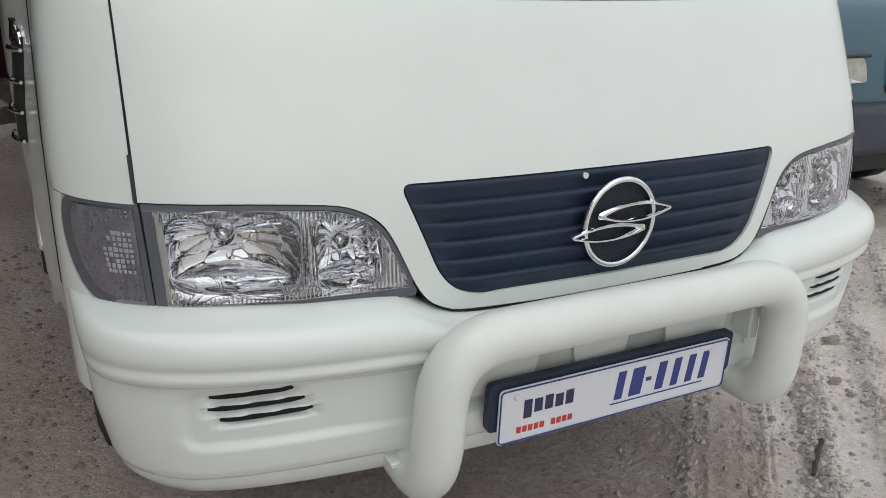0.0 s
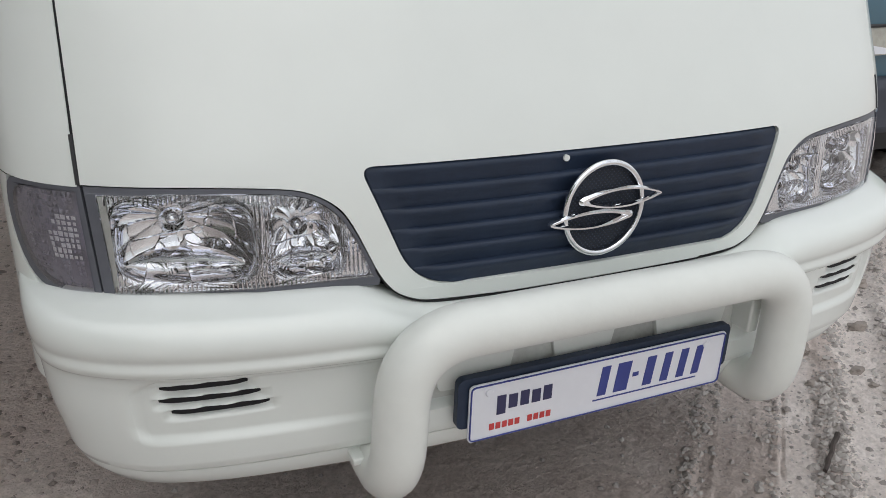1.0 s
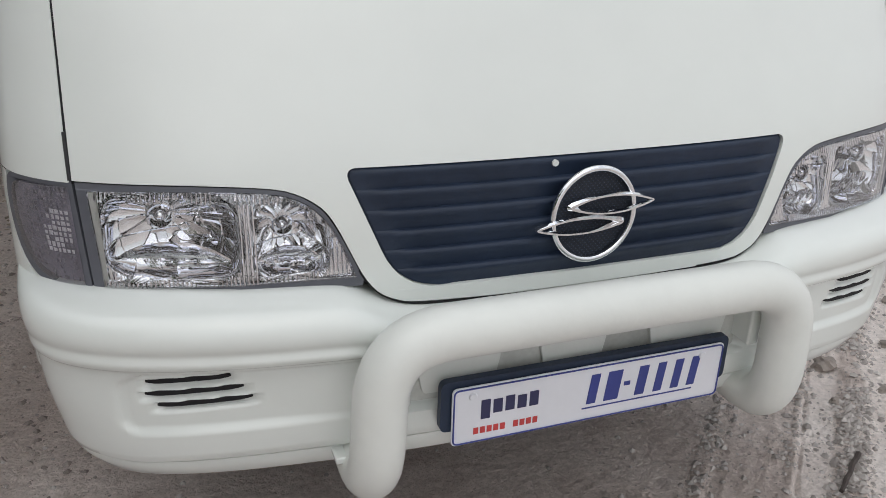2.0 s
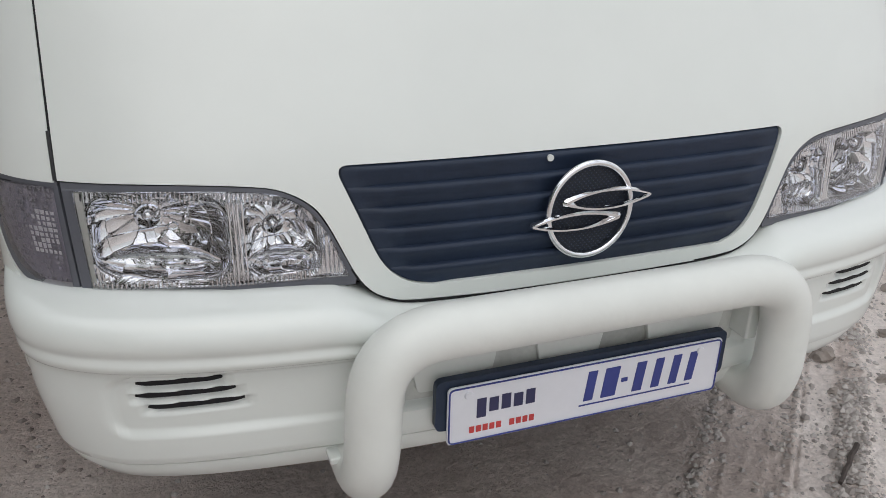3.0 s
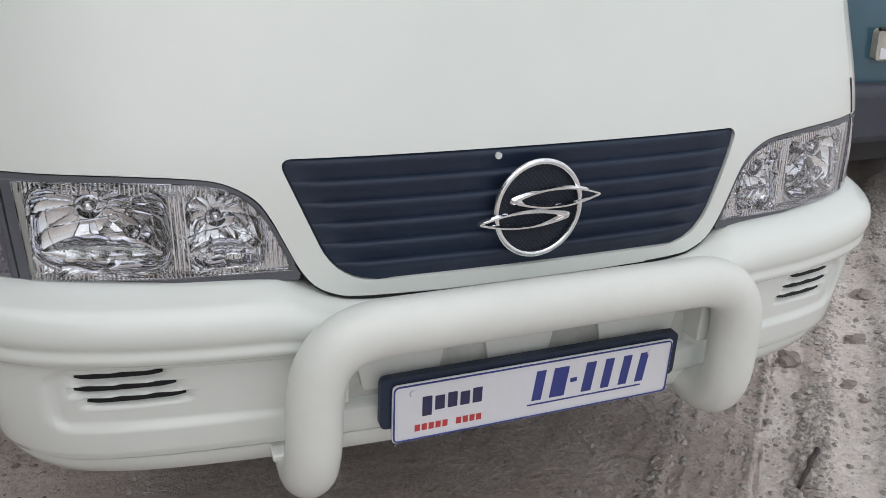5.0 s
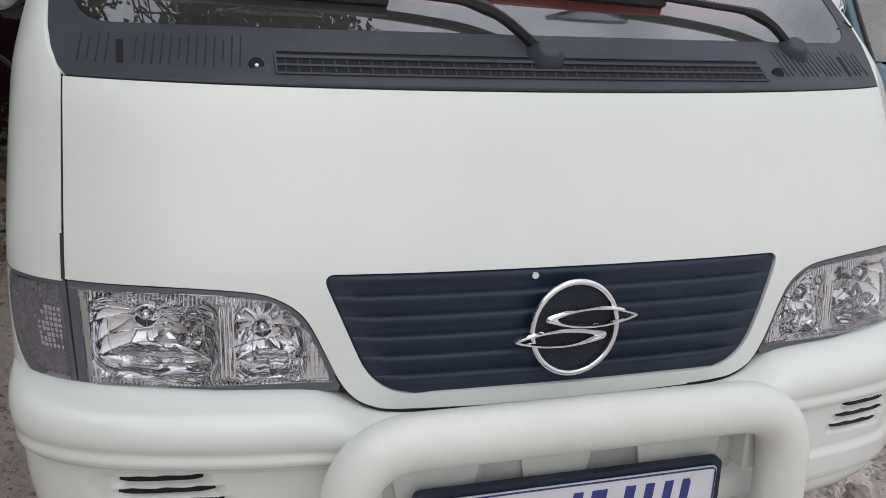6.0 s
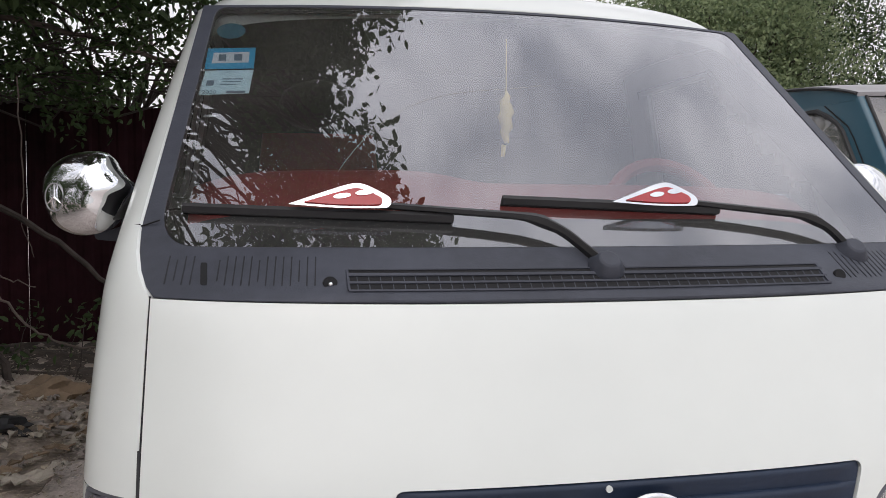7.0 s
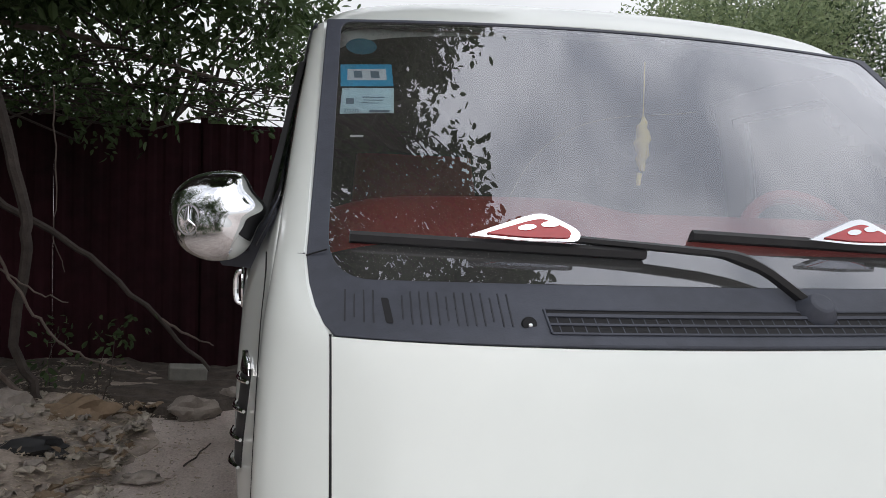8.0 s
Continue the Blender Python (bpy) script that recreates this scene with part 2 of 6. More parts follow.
# ground: compacted pinkish grey dirt
def ground_material():
    m = bpy.data.materials.new("compacted_dirt")
    m.use_nodes = True
    n, l = m.node_tree.nodes, m.node_tree.links
    p = n["Principled BSDF"]
    p.inputs["Roughness"].default_value = 0.8
    tc = n.new("ShaderNodeTexCoord")

    def noise_tex(scale, detail, stretch=(1, 1, 1)):
        mp = n.new("ShaderNodeMapping")
        mp.inputs["Scale"].default_value = stretch
        t = n.new("ShaderNodeTexNoise")
        t.inputs["Scale"].default_value, t.inputs["Detail"].default_value = scale, detail
        t.inputs["Roughness"].default_value = 0.65
        l.new(tc.outputs["Object"], mp.inputs["Vector"])
        l.new(mp.outputs["Vector"], t.inputs["Vector"])
        return t

    def ramp_of(src, lo, hi, a, b):
        r = n.new("ShaderNodeValToRGB")
        r.color_ramp.elements[0].position, r.color_ramp.elements[0].color = lo, (*a, 1)
        r.color_ramp.elements[1].position, r.color_ramp.elements[1].color = hi, (*b, 1)
        l.new(src, r.inputs["Fac"])
        return r

    def blend(kind, fac, a, b):
        x = n.new("ShaderNodeMix")
        x.data_type, x.blend_type = "RGBA", kind
        x.inputs[0].default_value = fac
        l.new(a, x.inputs[6])
        l.new(b, x.inputs[7])
        return x.outputs[2]

    broad = ramp_of(noise_tex(1.3, 5).outputs["Fac"], 0.3, 0.7, (0.72, 0.635, 0.595), (0.90, 0.845, 0.81))
    tracks = ramp_of(noise_tex(2.4, 5, (1.5, 0.55, 1)).outputs["Fac"], 0.38, 0.62, (0.78, 0.755, 0.74), (1.0, 1.0, 1.0))
    grain = ramp_of(noise_tex(70, 6).outputs["Fac"], 0.35, 0.65, (0.66, 0.65, 0.64), (1.0, 1.0, 1.0))
    c = blend("MULTIPLY", 0.85, broad.outputs["Color"], tracks.outputs["Color"])
    c = blend("MULTIPLY", 0.8, c, grain.outputs["Color"])
    # tyre tracks: pale where wheels have pressed the dust flat, browner in between
    xyz = n.new("ShaderNodeSeparateXYZ")
    l.new(tc.outputs["Object"], xyz.inputs["Vector"])
    lean = n.new("ShaderNodeMath")
    lean.operation, lean.inputs[1].default_value = "MULTIPLY_ADD", -1.0
    l.new(xyz.outputs["Y"], lean.inputs[0])
    l.new(xyz.outputs["X"], lean.inputs[2])
    wob = n.new("ShaderNodeMath")
    wob.operation, wob.inputs[1].default_value = "MULTIPLY_ADD", 0.06
    l.new(noise_tex(3.0, 5).outputs["Fac"], wob.inputs[0])
    l.new(lean.outputs[0], wob.inputs[2])
    pos = n.new("ShaderNodeMapRange")
    pos.inputs["From Min"].default_value, pos.inputs["From Max"].default_value = 0.13, 1.33
    l.new(wob.outputs[0], pos.inputs["Value"])
    band = n.new("ShaderNodeValToRGB")
    band.color_ramp.interpolation = "EASE"
    stops = ((0.0, 0.92), (0.13, 0.80), (0.17, 0.92), (0.40, 0.92), (0.415, 1.22), (0.50, 1.18), (0.53, 0.92), (0.585, 0.92), (0.61, 1.22), (0.73, 1.18), (0.78, 0.95), (0.9, 1.08))
    for i, (at, v) in enumerate(stops):
        e = band.color_ramp.elements[i] if i < 2 else band.color_ramp.elements.new(at)
        e.position, e.color = at, (v, v * (0.955 if v < 0.95 else 1.0), v * (0.935 if v < 0.95 else 1.0), 1)
    l.new(pos.outputs["Result"], band.inputs["Fac"])
    c = blend("MULTIPLY", 1.0, c, band.outputs["Color"])
    l.new(c, p.inputs["Base Color"])
    k = n.new("ShaderNodeBump")
    k.inputs["Strength"].default_value, k.inputs["Distance"].default_value = 1.0, 0.03
    l.new(noise_tex(26, 9).outputs["Fac"], k.inputs["Height"])
    k2 = n.new("ShaderNodeBump")
    k2.inputs["Strength"].default_value, k2.inputs["Distance"].default_value = 0.6, 0.008
    l.new(noise_tex(110, 5).outputs["Fac"], k2.inputs["Height"])
    l.new(k.outputs["Normal"], k2.inputs["Normal"])
    l.new(k2.outputs["Normal"], p.inputs["Normal"])
    return m


DIRT = ground_material()


# ---- mesh helpers ----
def finish(name, bm, mat, parent=None, label="", sharp=38, bevel=0.0, smooth=True):
    me = bpy.data.meshes.new(name)
    bm.to_mesh(me)
    bm.free()
    me.materials.append(mat)
    if smooth:
        me.polygons.foreach_set("use_smooth", [True] * len(me.polygons))
        me.set_sharp_from_angle(angle=radians(sharp))
    ob = new(name, me)
    if bevel:
        b = ob.modifiers.new("bevel", "BEVEL")
        b.width, b.segments, b.limit_method, b.angle_limit = bevel, 2, "ANGLE", radians(50)
    if parent is not None:
        ob.parent = parent
    if label:
        tagged(ob, label=label)
    return ob


def part(name, bm, mat, parent, label="", sharp=38, bevel=0.0, smooth=True):
    return finish(name, bm, mat, parent, label, sharp, bevel, smooth)


def thing(name, label, category, group="", at=(0, 0, 0)):
    e = new(name)
    e.empty_display_size = 0.1
    e.location = at
    return tagged(e, label, category, group)


def sheet(pts, skip=None, bm=None, closed=False):
    """A grid of faces over rows of points; skip(i, j) leaves a face out."""
    bm = bm or bmesh.new()
    vs = [[bm.verts.new(p) for p in row] for row in pts]
    for i in range(len(vs) - 1):
        n = len(vs[i])
        for j in range(n if closed else n - 1):
            if skip and skip(i, j):
                continue
            k = (j + 1) % n
            bm.faces.new((vs[i][j], vs[i][k], vs[i + 1][k], vs[i + 1][j]))
    return bm


def rim(bm, vec):
    """Turns the open edges of a sheet backwards, so that it has thickness."""
    edges = [e for e in bm.edges if len(e.link_faces) == 1]
    got = bmesh.ops.extrude_edge_only(bm, edges=edges)["geom"]
    bmesh.ops.translate(bm, verts=[g for g in got if isinstance(g, bmesh.types.BMVert)], vec=vec)
    bmesh.ops.recalc_face_normals(bm, faces=bm.faces)
    return bm


def rounded(pts, r, n=5):
    """A polygon with its corners rounded; r: one radius or one for each corner."""
    res = []
    for i, p in enumerate(pts):
        a, b, c = Vector(pts[i - 1]), Vector(p), Vector(pts[(i + 1) % len(pts)])
        k = r[i] if isinstance(r, (list, tuple)) else r
        if k <= 0:
            res.append(tuple(b))
            continue
        p0 = b + (a - b).normalized() * min(k, (a - b).length * 0.49)
        p2 = b + (c - b).normalized() * min(k, (c - b).length * 0.49)
        for s in range(n + 1):
            t = s / n
            res.append(tuple(p0 * (1 - t) ** 2 + b * 2 * t * (1 - t) + p2 * t * t))
    return res


def span(poly, z):
    xs = []
    for i, (x1, z1) in enumerate(poly):
        x0, z0 = poly[i - 1]
        if (z0 - z) * (z1 - z) <= 0 and z0 != z1:
            xs.append(x0 + (x1 - x0) * (z - z0) / (z1 - z0))
    return min(xs), max(xs)


def panel_rows(poly, surf, nx=24, nz=14, off=0.0):
    """Rows of points that fill an outline in x and z, laid on the surface y = surf(x, z)."""
    zs = [p[1] for p in poly]
    lo, hi = min(zs) + 1e-4, max(zs) - 1e-4
    levels = sorted(set([round(lo + (hi - lo) * i / nz, 5) for i in range(nz + 1)] + [round(min(max(z, lo), hi), 5) for z in zs]))
    rows = []
    for z in levels:
        a, b = span(poly, z)
        rows.append([(a + (b - a) * j / nx, surf(a + (b - a) * j / nx, z) + off, z) for j in range(nx + 1)])
    return rows


def panel(poly, surf, nx=24, nz=14, off=0.0, depth=0.012):
    return rim(sheet(panel_rows(poly, surf, nx, nz, off)), (0, depth, 0))


def tube(path, r, n=12, bm=None, cap=True, closed=False):
    """A round bar along a path; r: one radius or one for each point."""
    bm = bm or bmesh.new()
    path = [Vector(p) for p in path]
    rings, side = [], None
    for i, p in enumerate(path):
        a = path[i - 1] if (i or closed) else p
        b = path[(i + 1) % len(path)] if (i + 1 < len(path) or closed) else p
        t = (b - a).normalized()
        if side is None:
            side = t.orthogonal().normalized()
        side = (side - t * side.dot(t)).normalized()
        up = t.cross(side)
        k = r[i] if isinstance(r, (list, tuple)) else r
        rings.append([bm.verts.new(p + (side * math.cos(2 * math.pi * s / n) + up * math.sin(2 * math.pi * s / n)) * k) for s in range(n)])
    m = len(rings)
    for i in range(m if closed else m - 1):
        u, w = rings[i], rings[(i + 1) % m]
        for s in range(n):
            bm.faces.new((u[s], u[(s + 1) % n], w[(s + 1) % n], w[s]))
    if cap and not closed:
        bm.faces.new(rings[0][::-1])
        bm.faces.new(rings[-1])
    return bm


def smooth_path(pts, r, n=6):
    """A bent bar's path: straight runs with rounded bends."""
    pts = [Vector(p) for p in pts]
    res = [pts[0]]
    for i in range(1, len(pts) - 1):
        a, b, c = pts[i - 1], pts[i], pts[i + 1]
        p0 = b + (a - b).normalized() * min(r, (a - b).length * 0.49)
        p2 = b + (c - b).normalized() * min(r, (c - b).length * 0.49)
        for s in range(n + 1):
            t = s / n
            res.append(p0 * (1 - t) ** 2 + b * 2 * t * (1 - t) + p2 * t * t)
    return res + [pts[-1]]


def box(x0, x1, y0, y1, z0, z1, bm=None):
    bm = bm or bmesh.new()
    v = [bm.verts.new(p) for p in ((x0, y0, z0), (x1, y0, z0), (x1, y1, z0), (x0, y1, z0), (x0, y0, z1), (x1, y0, z1), (x1, y1, z1), (x0, y1, z1))]
    for f in ((3, 2, 1, 0), (4, 5, 6, 7), (0, 1, 5, 4), (1, 2, 6, 5), (2, 3, 7, 6), (3, 0, 4, 7)):
        bm.faces.new([v[i] for i in f])
    return bm


def blob(r, squash, seed, rough=0.25, sub=2, at=(0, 0, 0)):
    """An uneven lump."""
    bm = bmesh.new()
    bmesh.ops.create_icosphere(bm, subdivisions=sub, radius=1)
    for v in bm.verts:
        d = 1 + rough * noise.noise(v.co * 1.7 + Vector((seed * 3.1, seed, 0))) * 2
        v.co = Vector((v.co.x * squash[0], v.co.y * squash[1], v.co.z * squash[2])) * d * r + Vector(at)
    return bm


def mirrored(bm):
    """The same mesh for the other side of the van."""
    for v in bm.verts:
        v.co.x = -v.co.x
    bmesh.ops.reverse_faces(bm, faces=bm.faces)
    return bm


# ---- the van: outer shape ----
def curve(t, pts):
    """A smooth curve through a few values."""
    if t <= pts[0][0]:
        return pts[0][1]
    for i in range(len(pts) - 1):
        (a, u), (b, v) = pts[i], pts[i + 1]
        if t <= b:
            h = b - a
            m0 = (v - pts[i - 1][1]) / (b - pts[i - 1][0]) if i else (v - u) / h
            m1 = (pts[i + 2][1] - u) / (pts[i + 2][0] - a) if i + 2 < len(pts) else (v - u) / h
            s = (t - a) / h
            return (2 * s ** 3 - 3 * s * s + 1) * u + (s ** 3 - 2 * s * s + s) * h * m0 + (3 * s * s - 2 * s ** 3) * v + (s ** 3 - s * s) * h * m1
    return pts[-1][1]


def smoothstep(t):
    t = min(1.0, max(0.0, t))
    return t * t * (3 - 2 * t)


ROUND = 2.5
NOSE = [(0.30, 0.0), (0.60, 0.0), (0.77, 0.005), (0.93, 0.025), (1.08, 0.083), (1.222, 0.154), (1.33, 0.264), (1.60, 0.577), (1.90, 0.925)]
HALF = [(0.30, 0.860), (0.60, 0.875), (0.95, 0.876), (1.20, 0.864), (1.33, 0.845), (1.60, 0.806), (1.87, 0.760)]
DEEP = [(0.30, 0.30), (1.15, 0.30), (1.33, 0.25), (1.90, 0.25)]


def corner(x, w, d):
    r = min(abs(x) / w, 0.99999)
    return d * (1 - (1 - r ** ROUND) ** (1 / ROUND))


def face(x, z):
    """The van's front skin: how far back it lies."""
    return curve(z, NOSE) + corner(x, curve(z, HALF), curve(z, DEEP))


def screen(x, z):
    """The windscreen's surface."""
    return 0.28 + 1.16 * (z - 1.33) + 0.2 * x * x


def cowl_face(x, z):
    if z >= 1.30:
        return screen(x, z)
    k = max(0.0, (z - 1.219) / 0.081)
    return face(x, 1.219) * (1 - k) + screen(x, 1.30) * k


BUMPER_OUT = [(0.452, 0.020), (0.457, -0.004), (0.466, -0.014), (0.486, -0.020), (0.499, -0.0215), (0.5015, -0.0165), (0.5045, -0.0165), (0.5075, -0.030), (0.52, -0.035), (0.60, -0.037),
              (0.650, -0.037), (0.6645, -0.037), (0.669, -0.041), (0.674, -0.050), (0.680, -0.0565), (0.687, -0.0585), (0.694, -0.0565), (0.700, -0.0555), (0.707, -0.0585), (0.717, -0.0605), (0.730, -0.0590), (0.743, -0.0530),
              (0.754, -0.0415), (0.762, -0.026), (0.769, -0.006), (0.774, 0.015)]


BUMPER_HALF = [(0.452, 0.796), (0.472, 0.823), (0.50, 0.835), (0.55, 0.846), (0.60, 0.856), (0.65, 0.860), (0.72, 0.868), (0.78, 0.871)]


def bumper_corner(x, z):
    r = min(abs(x) / curve(z, BUMPER_HALF), 0.99999)
    return 0.265 * (1 - (1 - r ** 2.7) ** (1 / 2.7))


def bumper_face(x, z):
    return 0.006 + curve(z, BUMPER_OUT) + bumper_corner(x, z)


def bumper_top(x):
    """The bumper's upper edge follows the bonnet's lower edge between the lamps."""
    return float(np.interp(abs(x), [0.0, 0.24, 0.28, 0.31, 0.34, 0.365, 0.385, 0.405, 0.44], [0.728, 0.7285, 0.730, 0.7335, 0.742, 0.754, 0.765, 0.772, 0.774]))


def sag(x, z):
    """The bumper's lower lines droop towards its corners."""
    return 0.018 * min(1.0, max(0.0, (abs(x) - 0.43) / 0.30)) ** 1.6 * min(1.0, max(0.0, (0.70 - z) / 0.17))


def sagged(bm):
    for v in bm.verts:
        v.co.z -= sag(v.co.x, v.co.z)
    return bm


van = thing("minibus", "cream white minibus with bull bar, parked on the dirt", "van")
LENGTH = 4.85


def flare(y, z=1.0):
    """The doors stand proud of the front corners up to the window line, and tuck in towards the sill."""
    out = 0.042 * smoothstep((y - 0.45) / 0.37) + 0.020 * min(1.0, max(0.0, (y - 0.7) / 0.8))
    return out * (0.66 + 0.34 * smoothstep((z - 0.68) / 0.32)) * smoothstep((1.46 - z) / 0.20)


def door_x(y, z):
    return curve(z, HALF) + flare(y, z)


def van_sides():
    """Front corner, pillar and side of the body, one piece each side, with the wheel arches cut out."""
    start = [(0.30, 0.80), (0.755, 0.80), (0.763, 0.818), (0.774, 0.840), (0.80, 0.855), (0.829, 0.863), (0.88, 0.867), (0.9255, 0.861), (0.9268, 0.7705), (1.218, 0.7665), (1.224, 0.768),
             (1.235, 0.777), (1.26, 0.790), (1.29, 0.797), (1.333, 0.800), (1.872, 0.737)]
    zs = sorted(set([0.33 + 0.03 * i for i in range(15)] + [p[0] for p in start[1:]] + [0.96 + 0.03 * i for i in range(9)] + [1.36 + 0.032 * i for i in range(16)]))
    ys = [0.42 + 0.03 * i for i in range(40)] + [1.65 + 0.2 * i for i in range(8)] + [3.15 + 0.04 * i for i in range(22)] + [4.1, 4.4, 4.7, LENGTH]
    for sx in (-1, 1):
        rows = []
        for z in zs:
            w, d, y0 = curve(z, HALF), curve(z, DEEP), curve(z, NOSE)
            x0 = np.interp(z, [p[0] for p in start], [p[1] for p in start])
            a0 = math.asin(min(1.0, (x0 / w) ** (ROUND / 2)))
            row = []
            for j in range(19):
                a = a0 + (math.pi / 2 - a0) * j / 18
                row.append((sx * w * math.sin(a) ** (2 / ROUND), y0 + d * (1 - max(0.0, math.cos(a)) ** (2 / ROUND)), z))
            for j, y in enumerate(ys):
                row.append((sx * (w + flare(y, z)), max(y, y0 + d + 0.0015 * (j + 1)), z))
            rows.append(row)

        def open_side(i, j):
            """Openings of the side windows."""
            if j < 20 or not 1.365 < zs[i] < 1.775:
                return False
            y = rows[i][j][1]
            return any(lo < y < hi for lo, hi in ((curve(zs[i], NOSE) + 0.45, 1.64), (2.05, 2.84), (3.05, 4.2)))

        def arch(i, j):
            if open_side(i, j):
                return True
            if zs[i] < 0.60 and (j < 19 or ys[j - 19] < 0.70):
                return True
            if j < 19:
                return False
            y, z = ys[j - 19], zs[i]
            return min((y - 1.05) ** 2, (y - 3.72) ** 2) + (z - 0.34) ** 2 < 0.385 ** 2

        bm = sheet(rows, arch)
        rim(bm, (-sx * 0.015, 0.012, 0))
        part("side_panel", bm, CREAM, van)
        # lips round the wheel arches
        for yc in (1.05, 3.72):
            lip = tube([(sx * 0.898, yc + 0.39 * math.cos(a), 0.34 + 0.39 * math.sin(a)) for a in np.linspace(-0.02, math.pi * 0.72, 26)], 0.014, 8)
            part("wheel_arch_lip", lip, CREAM, van)


def roof_z(x, y):
    front = screen(x, 1.868)
    return 1.872 + 0.122 * (1 - math.exp(-max(0.0, y - front) / 0.13)) - 0.028 * (abs(x) / 0.76) ** 3 - 0.06 * (abs(x) / 0.765) ** 14


def van_roof():
    xs = [0.762 * math.sin(math.pi / 2 * t) for t in np.linspace(-1, 1, 41)]
    rows = []
    for k in np.linspace(0, 1, 30):
        row = []
        for x in xs:
            y = screen(x, 1.868) + (LENGTH - screen(x, 1.868)) * k ** 2.6
            row.append((x, y, roof_z(x, y)))
        rows.append(row)
    part("roof", rim(sheet(rows), (0, 0.004, -0.03)), CREAM, van)
    for sx in (-1, 1):
        g = tube([(sx * 0.756, screen(0.75, 1.868) + 0.03 + 0.1 * i, 1.864 + 0.004 * min(i, 4)) for i in range(38)], [0.004] + [0.009] * 37, 8)
        part("rain_gutter", g, TRIM, van, "dark grey rain gutter")
    # back end and floor close the shell
    tail = sheet([[(t * (curve(z, HALF) - 0.004 + flare(LENGTH, z)), LENGTH - 0.02, z) for t in np.linspace(-1, 1, 9)] for z in np.linspace(0.36, 1.87, 22)])
    part("tailgate", rim(tail, (0, 0.02, 0)), CREAM, van)
    part("underbody", box(-0.80, 0.80, 0.30, LENGTH - 0.05, 0.36, 0.42), BLACK, van)


GRILLE = rounded([(-0.396, 0.948), (0.404, 0.948), (0.326, 0.755), (-0.318, 0.757)], [0.022, 0.022, 0.07, 0.07], 8)


def dip(x):
    """How much lower the joint between bonnet and cowl lies towards the middle."""
    return 0.0075 * max(0.0, 1 - (abs(x) / 0.76) ** 2)


def holed_rows(outer, inner, surf, zs, na, nb):
    """Rows over an outline with an opening in it, and which faces belong to the opening."""
    lo, hi = min(p[1] for p in inner), max(p[1] for p in inner)
    rows, hole = [], []
    for z in zs:
        a, b = span(outer, min(max(z, min(p[1] for p in outer) + 1e-4), max(p[1] for p in outer) - 1e-4))
        c, d = span(inner, min(max(z, lo + 1e-4), hi - 1e-4))
        c, d = max(c, a + 0.002), min(d, b - 0.002)
        xs = [a + (c - a) * j / na for j in range(na)] + [c + (d - c) * j / nb for j in range(nb)] + [d + (b - d) * j / na for j in range(na + 1)]
        rows.append([(x, surf(x, z), z) for x in xs])
        hole.append(lo - 1e-5 <= z <= hi + 1e-5)
    return rows, (lambda i, j: hole[i] and hole[i + 1] and na <= j < na + nb)


def spline(pts, n=3):
    """A smooth line through the points, with n steps between each two."""
    res = []
    for i in range(len(pts) - 1):
        a, b, c, d = (Vector(pts[min(max(k, 0), len(pts) - 1)]) for k in (i - 1, i, i + 1, i + 2))
        for k in range(n):
            t = k / n
            res.append(tuple(0.5 * (2 * b + (c - a) * t + (2 * a - 5 * b + 4 * c - d) * t * t + (3 * b - a - 3 * c + d) * t ** 3)))
    return res + [tuple(pts[-1])]


LAMP_EDGE = spline([(0.765, 0.930), (0.62, 0.9295), (0.5126, 0.9245), (0.466, 0.9150), (0.4305, 0.8935), (0.4105, 0.865), (0.391, 0.823), (0.374, 0.787), (0.353, 0.758), (0.320, 0.7405), (0.28, 0.7345), (0.15, 0.731)])


def van_bonnet():
    """The front panel, from the windscreen's foot down between the lamps and round the grille."""
    right = [(0.762, 1.218)] + LAMP_EDGE
    outer = right + [(-x, z) for x, z in reversed(right)]
    zs = sorted(set([round(z, 5) for _, z in outer] + [round(z, 5) for _, z in GRILLE] + [round(0.74 + 0.015 * i, 5) for i in range(13)] + [round(0.95 + 0.02 * i, 5) for i in range(14)]))
    rows, hole = holed_rows(outer, GRILLE, face, zs, 14, 24)
    for row in rows:
        for k, (x, _, z) in enumerate(row):
            z -= dip(x) * smoothstep((z - 1.15) / 0.06)
            row[k] = (x, face(x, z), z)
    part("bonnet", rim(sheet(rows, hole), (0, 0.018, 0)), CREAM, van, bevel=0.0025)
    for sx in (-1, 1):
        bm = sheet([[(sx * x, face(x, z) + 0.0022, z) for x in (0.7615, 0.766, 0.7715)] for z in np.linspace(0.925, 1.221, 16)])
        part("panel_gap", bm, VOID, van)
        lower = smooth_path([(sx * x, face(x, z) + 0.0015, z - 0.002) for x, z in ((0.379, 0.796), (0.372, 0.782), (0.351, 0.755), (0.319, 0.738), (0.28, 0.7318), (0.15, 0.729), (0.0, 0.7285))], 0.02, 3)
        part("bonnet_edge_gap", tube(lower, 0.0021, 6), VOID, van)
        part("bonnet_seal", tube([(sx * 0.7675, face(0.7675, z) + 0.001, z) for z in np.linspace(0.930, 0.995, 8)], 0.0034, 6), BLACK, van)


